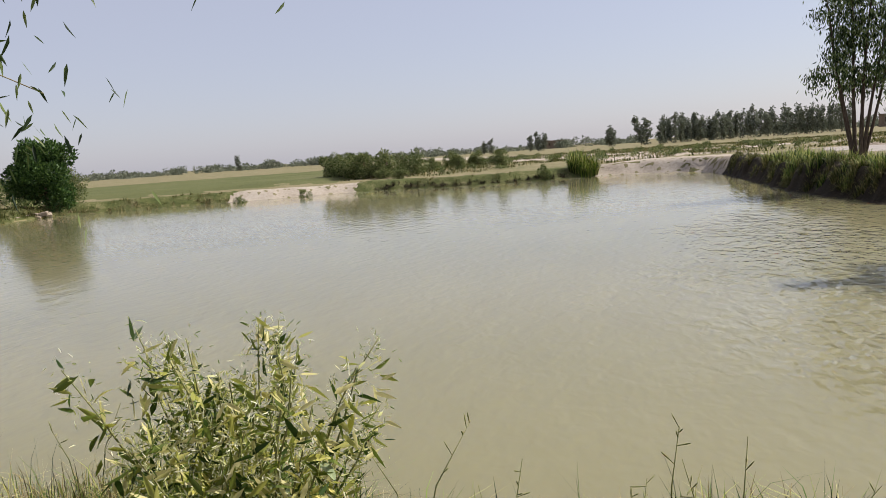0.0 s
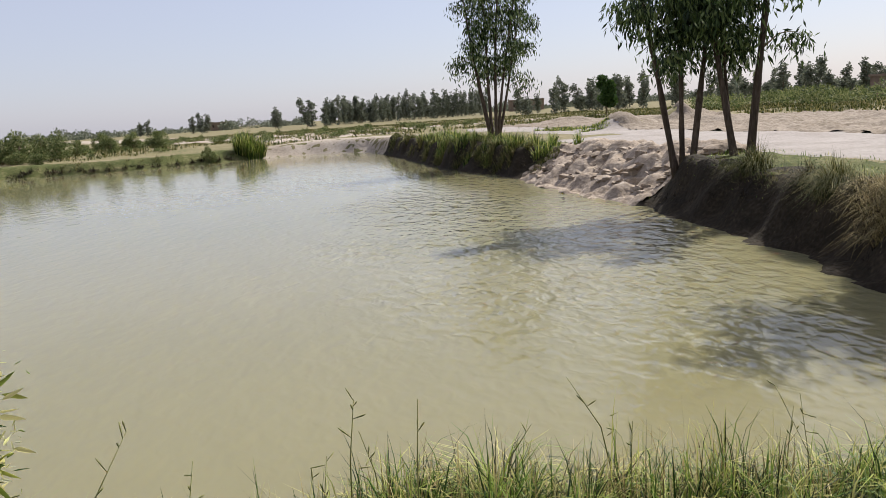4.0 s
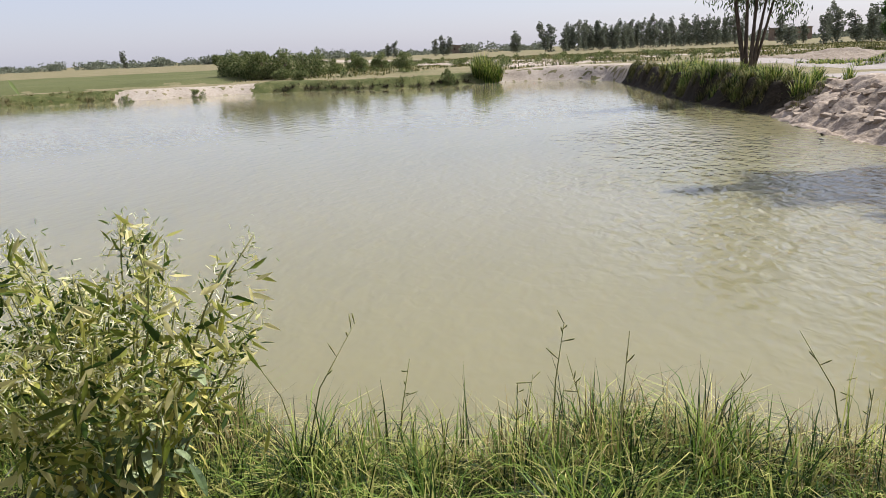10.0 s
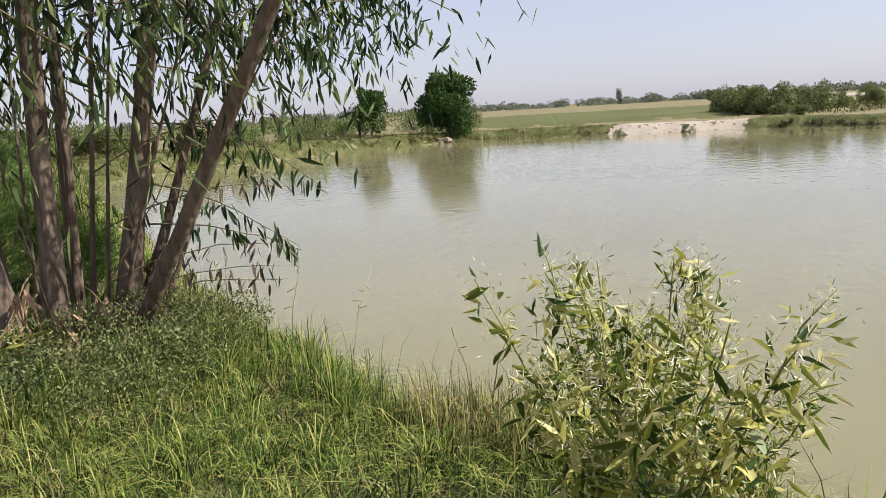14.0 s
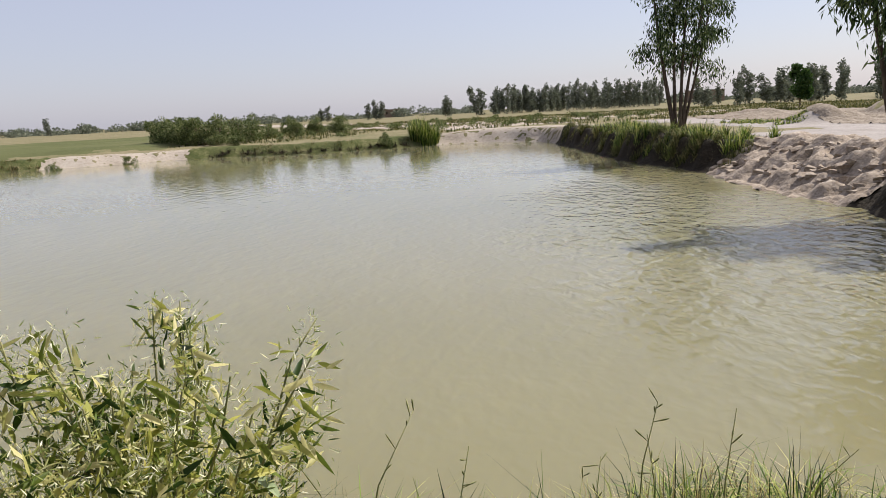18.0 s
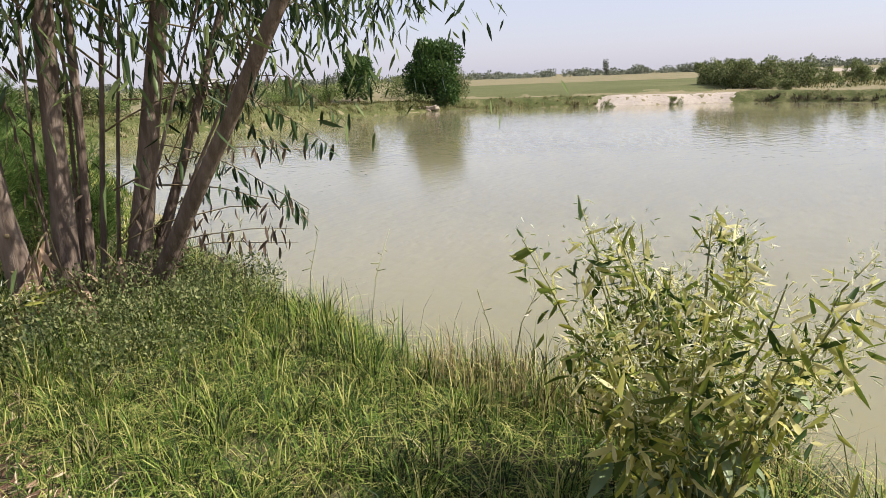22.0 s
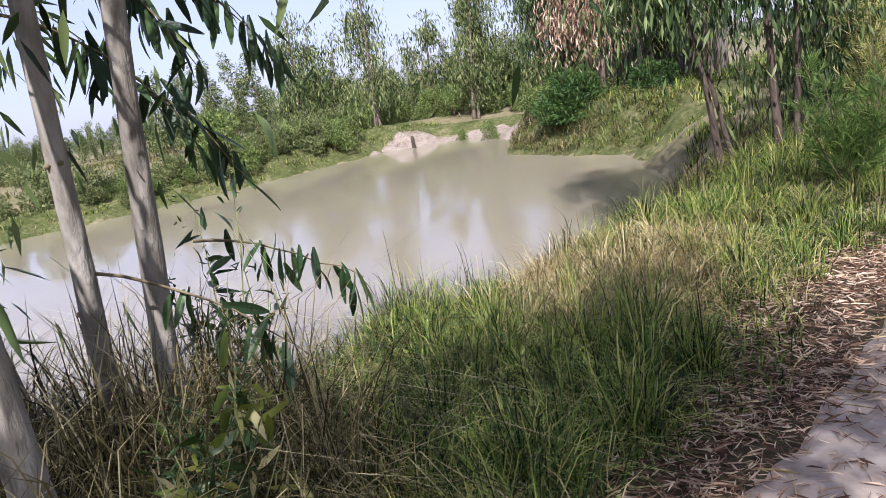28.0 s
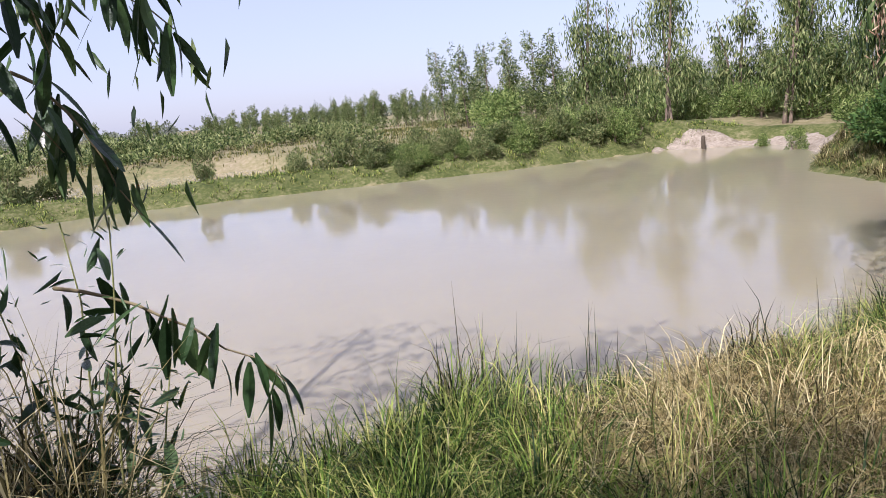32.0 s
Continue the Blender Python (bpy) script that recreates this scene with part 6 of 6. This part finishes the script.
# thatched hut on the mound
hut = empty("hut", -9.0, 26.6, 0.20)
hut.rotation_euler = (0, 0, radians(108))
tagged(hut, "grey mud hut with cane walls and thatch roof", "hut")
box("wall", 0.0, 3.0, -2.0, 2.0, -0.2, 2.9, M["hut_wall"], hut, bevel=0.05)
wf = box("window", -0.05, 0.06, -0.36, 0.36, 1.05, 1.8, M["door_red"], hut, "red-brown wooden window shutter", 0.015)
for yy in (-0.2, 0.2):
    box("slat", -0.085, -0.053, yy - 0.16, yy + 0.16, 1.11, 1.79, M["door_red"], wf)
box("sill", -0.12, 0.0, -0.5, 0.5, 0.97, 1.045, M["mud_wall"], hut)
rr = np.random.RandomState(8)
pieces = []
for k in range(900):
    u = rr.uniform(-2.5, 2.5)
    x0 = rr.uniform(-0.1, 1.4)
    z0 = 2.95 + 0.42 * (x0 + 0.5) + rr.normal(0, 0.04)
    P = np.array([[x0 + 0.6, u, z0 + 0.3], [x0, u + rr.normal(0, 0.04), z0], [x0 - 0.45, u + rr.normal(0, 0.06), z0 - 0.26]])
    pieces.append(tube(P, [0.012, 0.016, 0.008], 4))
for k in range(500):
    u = rr.uniform(-2.5, 2.5)
    x0 = rr.uniform(1.6, 3.6)
    z0 = 3.75 - 0.42 * (x0 - 1.5) + rr.normal(0, 0.04)
    P = np.array([[x0 - 0.6, u, z0 + 0.3], [x0, u, z0], [x0 + 0.45, u, z0 - 0.26]])
    pieces.append(tube(P, [0.012, 0.016, 0.008], 4))
V, Q, T = joined(pieces)
tagged(build("thatch", V, [Q, T], M["thatch"], hut, "shaggy grey thatch"), kind="stuff")
for sx, nm in ((-1, "roof"), (1, "roof")):
    V = [(1.5, -2.3, 3.70), (1.5, 2.3, 3.70), (1.5 + sx * 1.9, 2.3, 2.94), (1.5 + sx * 1.9, -2.3, 2.94), (1.5, -2.3, 3.60), (1.5, 2.3, 3.60), (1.5 + sx * 1.9, 2.3, 2.84), (1.5 + sx * 1.9, -2.3, 2.84)]
    build(nm, V, [np.array([[0, 1, 2, 3], [7, 6, 5, 4], [0, 4, 5, 1], [1, 5, 6, 2], [2, 6, 7, 3], [3, 7, 4, 0]])], M["thatch"], hut)
fence = empty("cane_fence", -8.75, 25.8, 0.20)
fence.rotation_euler = (0, 0, radians(108))
tagged(fence, "leaning cane stakes in front of the hut", "fence")
for k in range(30):
    u = (-2.5 + 1.8 * k / 17 if k < 18 else 0.7 + 1.6 * (k - 18) / 11) + rr.normal(0, 0.05)
    P = np.array([[0, u, -0.1], [rr.normal(0, 0.08), u + rr.normal(0, 0.08), 1.0], [rr.normal(0, 0.12), u + rr.normal(0, 0.16), rr.uniform(1.6, 2.3)]])
    V, Q, T = tube(P, [0.022, 0.02, 0.014], 6)
    build("stake", V, [Q, T], M["bark"], fence)

# post in the corner of the small pond
V, Q, T = tube(np.array([[0, 0, -0.8], [0.01, 0, 0.0], [0.0, 0.01, 0.42], [0.0, 0.01, 0.5]]), [0.085, 0.085, 0.08, 0.06], 10)
post = build("mooring_post", V, [Q, T], M["post"])
post.location = (-20.3, 26.7, -1.0)
tagged(post, "dark wooden post standing in the pond water", "post")
# stick standing in the ditch bank
V, Q, T = tube(np.array([[0, 0, -0.3], [0.02, 0.0, 0.6], [0.0, 0.03, 1.3]]), [0.025, 0.02, 0.012], 6)
stick = build("stake", V, [Q, T], M["bark"])
stick.location = (-28.6, 14.4, float(height(-28.6, 14.4)))
tagged(stick, "thin upright stake on the far bank", "stake")

# --- litter of dead leaves and straw on the track
def litter(seed, n, keep, size, label, mat="deadleaf", x0=-2.6, x1=2.6, y0=-6, y1=16, narrow=0.2):
    r2 = np.random.RandomState(seed)
    x, y = r2.uniform(x0, x1, n), r2.uniform(y0, y1, n)
    k = keep(x, y)
    x, y = x[k], y[k]
    lay = lambda x, y: height(x, y) + np.where(np.abs(x - path_mid(y)) < path_half(y) - 0.05, path_relief(x, y), 0)
    C = np.stack([x, y, lay(x, y) + 0.02 + np.abs(r2.normal(0, 0.012, len(x)))], 1)
    a = r2.uniform(0, 2 * np.pi, len(x))
    D = np.stack([np.cos(a), np.sin(a), r2.normal(0, 0.12, len(x))], 1)
    V, Q, T = leaf_arrays(r2, C, D, size, narrow, True)
    V[:, 2] = np.maximum(V[:, 2], lay(V[:, 0], V[:, 1]) + 0.016)
    return tagged(build("leaf_litter", V, [f for f in (Q, T) if len(f)], M[mat]), label, "leaf litter", kind="stuff")


def edge_of_path(x, y):
    return np.abs(np.abs(x - path_mid(y)) - path_half(y))


r3 = np.random.RandomState(4)
litter(301, 90000, lambda x, y: (edge_of_path(x, y) < 0.34 * np.abs(r3.normal(0, 0.6, len(x)))) & (wobble(x, y, 1.1, 3) > -0.6), 0.07, "fallen brown eucalyptus leaves along the track edge", narrow=0.1)
litter(302, 70000, x0=-2.6, x1=0.4, y0=0, y1=9, size=0.065, label="thick red-brown fallen leaves beside the track", narrow=0.12, keep=lambda x, y: (x < path_mid(y) - path_half(y) + 0.5 * smooth(4.5, 2.5, y) + 0.25 * wobble(x, y, 0.5, 2)) & (x > path_mid(y) - path_half(y) - 0.5 + 0.25 * wobble(x, y, 0.7)) & (y < 9) & (wobble(x, y, 0.9, 8) > -0.45))
litter(306, 26000, lambda x, y: (x > path_mid(y) - path_half(y) - 0.1) & (x < path_mid(y) - path_half(y) + 0.55 * np.abs(r3.normal(0, 0.6, len(x))) * smooth(9, 6, y) * smooth(1.5, 3, y)) & (wobble(x, y, 0.7, 9) > -0.5), 0.07, "brown leaf litter strewn over the track edge", x0=-2, x1=0.6, y0=1.5, y1=9, narrow=0.1)
litter(307, 26000, lambda x, y: (np.abs(x - path_mid(y) - path_half(y) - 0.08) < 0.3 * np.abs(r3.normal(0, 0.6, len(x)))) & (wobble(x, y, 0.8, 6) > -0.5), 0.065, "brown leaves and straw along the track's grassy edge", x0=0.3, x1=2.0, y0=-3, y1=11, narrow=0.15)
litter(303, 3600, lambda x, y: (np.abs(x - path_mid(y)) < 0.98) & (wobble(x, y, 0.6, 3) > -0.2), 0.03, "scattered dry leaf bits on the track", narrow=0.14)
litter(304, 3800, lambda x, y: (np.abs(x - path_mid(y)) < 1.25) & (edge_of_path(x, y) < 0.5), 0.17, "dry straw stalks on the track", "straw", narrow=0.022)
litter(305, 9000, lambda x, y: np.abs(x - 0.1 - 0.05 * y + 0.12 * wobble(x, y, 0.9)) < 0.16 * (1 + 1.6 * wobble(x, y, 1.0, 5)), 0.05, "straw bits between the wheel ruts", "deadleaf", narrow=0.1)

# tall seed stalks at the water's edge
r2 = np.random.RandomState(77)
pieces = []
for k in range(38):
    y = r2.uniform(-4.5, 1.0) if k % 4 else r2.uniform(1.0, 4.0)
    x = 2.35 + r2.uniform(0, 0.5) + 0.08 * max(0, y - 1)
    h = r2.uniform(0.3, 0.72)
    z = float(height(x, y))
    lx, ly = r2.normal(0, 0.12), r2.normal(0, 0.12)
    P = np.array([[x, y, z - 0.05], [x + lx * 0.4, y + ly * 0.4, z + h * 0.6], [x + lx, y + ly, z + h]])
    pieces.append(tube(P, [0.003, 0.0024, 0.0012], 4))
    for q in range(r2.randint(2, 6)):
        c = along(P, r2.uniform(0.55, 0.99))
        d = unit(r2.normal(0, 1, 3) + [0, 0, 0.8]) * r2.uniform(0.02, 0.06)
        pieces.append(tube(np.array([c, c + d * 0.7, c + d]), [0.001, 0.003, 0.0015], 4))
V, Q, T = joined(pieces)
tagged(build("seed_stalks", V, [Q, T], M["stem_green"]), "thin weed stalks with seed heads at the water's edge", "weeds", kind="stuff")


# pale stones at the foot of the round tree
rs = np.random.RandomState(55)
ledge = empty("rock_ledge", 44.0, 37.75, -0.85)
tagged(ledge, "pale eroded stones at the water's edge below the round tree", "rocks")
for k in range(16):
    ob = new("stone", stones[k % 6].copy())
    ob.data.materials[0] = M["clay"]
    ob.parent = ledge
    ob.matrix_basis = Matrix.Translation((rs.normal(0, 0.8), rs.normal(0, 0.5), rs.uniform(-0.15, 0.1))) @ Euler((rs.uniform(-0.4, 0.4), rs.uniform(-0.4, 0.4), rs.uniform(0, 6))).to_matrix().to_4x4() @ Matrix.Diagonal((rs.uniform(0.9, 1.8), rs.uniform(0.9, 1.5), rs.uniform(0.7, 1.3), 1))

# scrap of blue and white plastic in the bank grass
M["plastic"] = material("torn_plastic", [(0.10, 0.22, 0.42), (0.45, 0.55, 0.68), (0.80, 0.82, 0.84)], 30, 0.3, 0, through_light=0.3, spec=0.23)
gx, gy = np.meshgrid(np.linspace(-0.06, 0.06, 9), np.linspace(-0.045, 0.045, 7), indexing="ij")
i, j = np.meshgrid(np.arange(8), np.arange(6), indexing="ij")
scrap = build("plastic_scrap", np.stack([gx + rs.normal(0, 0.006, gx.shape), gy + rs.normal(0, 0.006, gx.shape), 0.02 + np.abs(rs.normal(0, 0.018, gx.shape))], -1).reshape(-1, 3), [np.stack([i * 7 + j, (i + 1) * 7 + j, (i + 1) * 7 + j + 1, i * 7 + j + 1], -1).reshape(-1, 4)], M["plastic"])
scrap.location = (1.82, -1.71, 0.10)
tagged(scrap, "crumpled scrap of blue and white plastic in the grass", "litter")
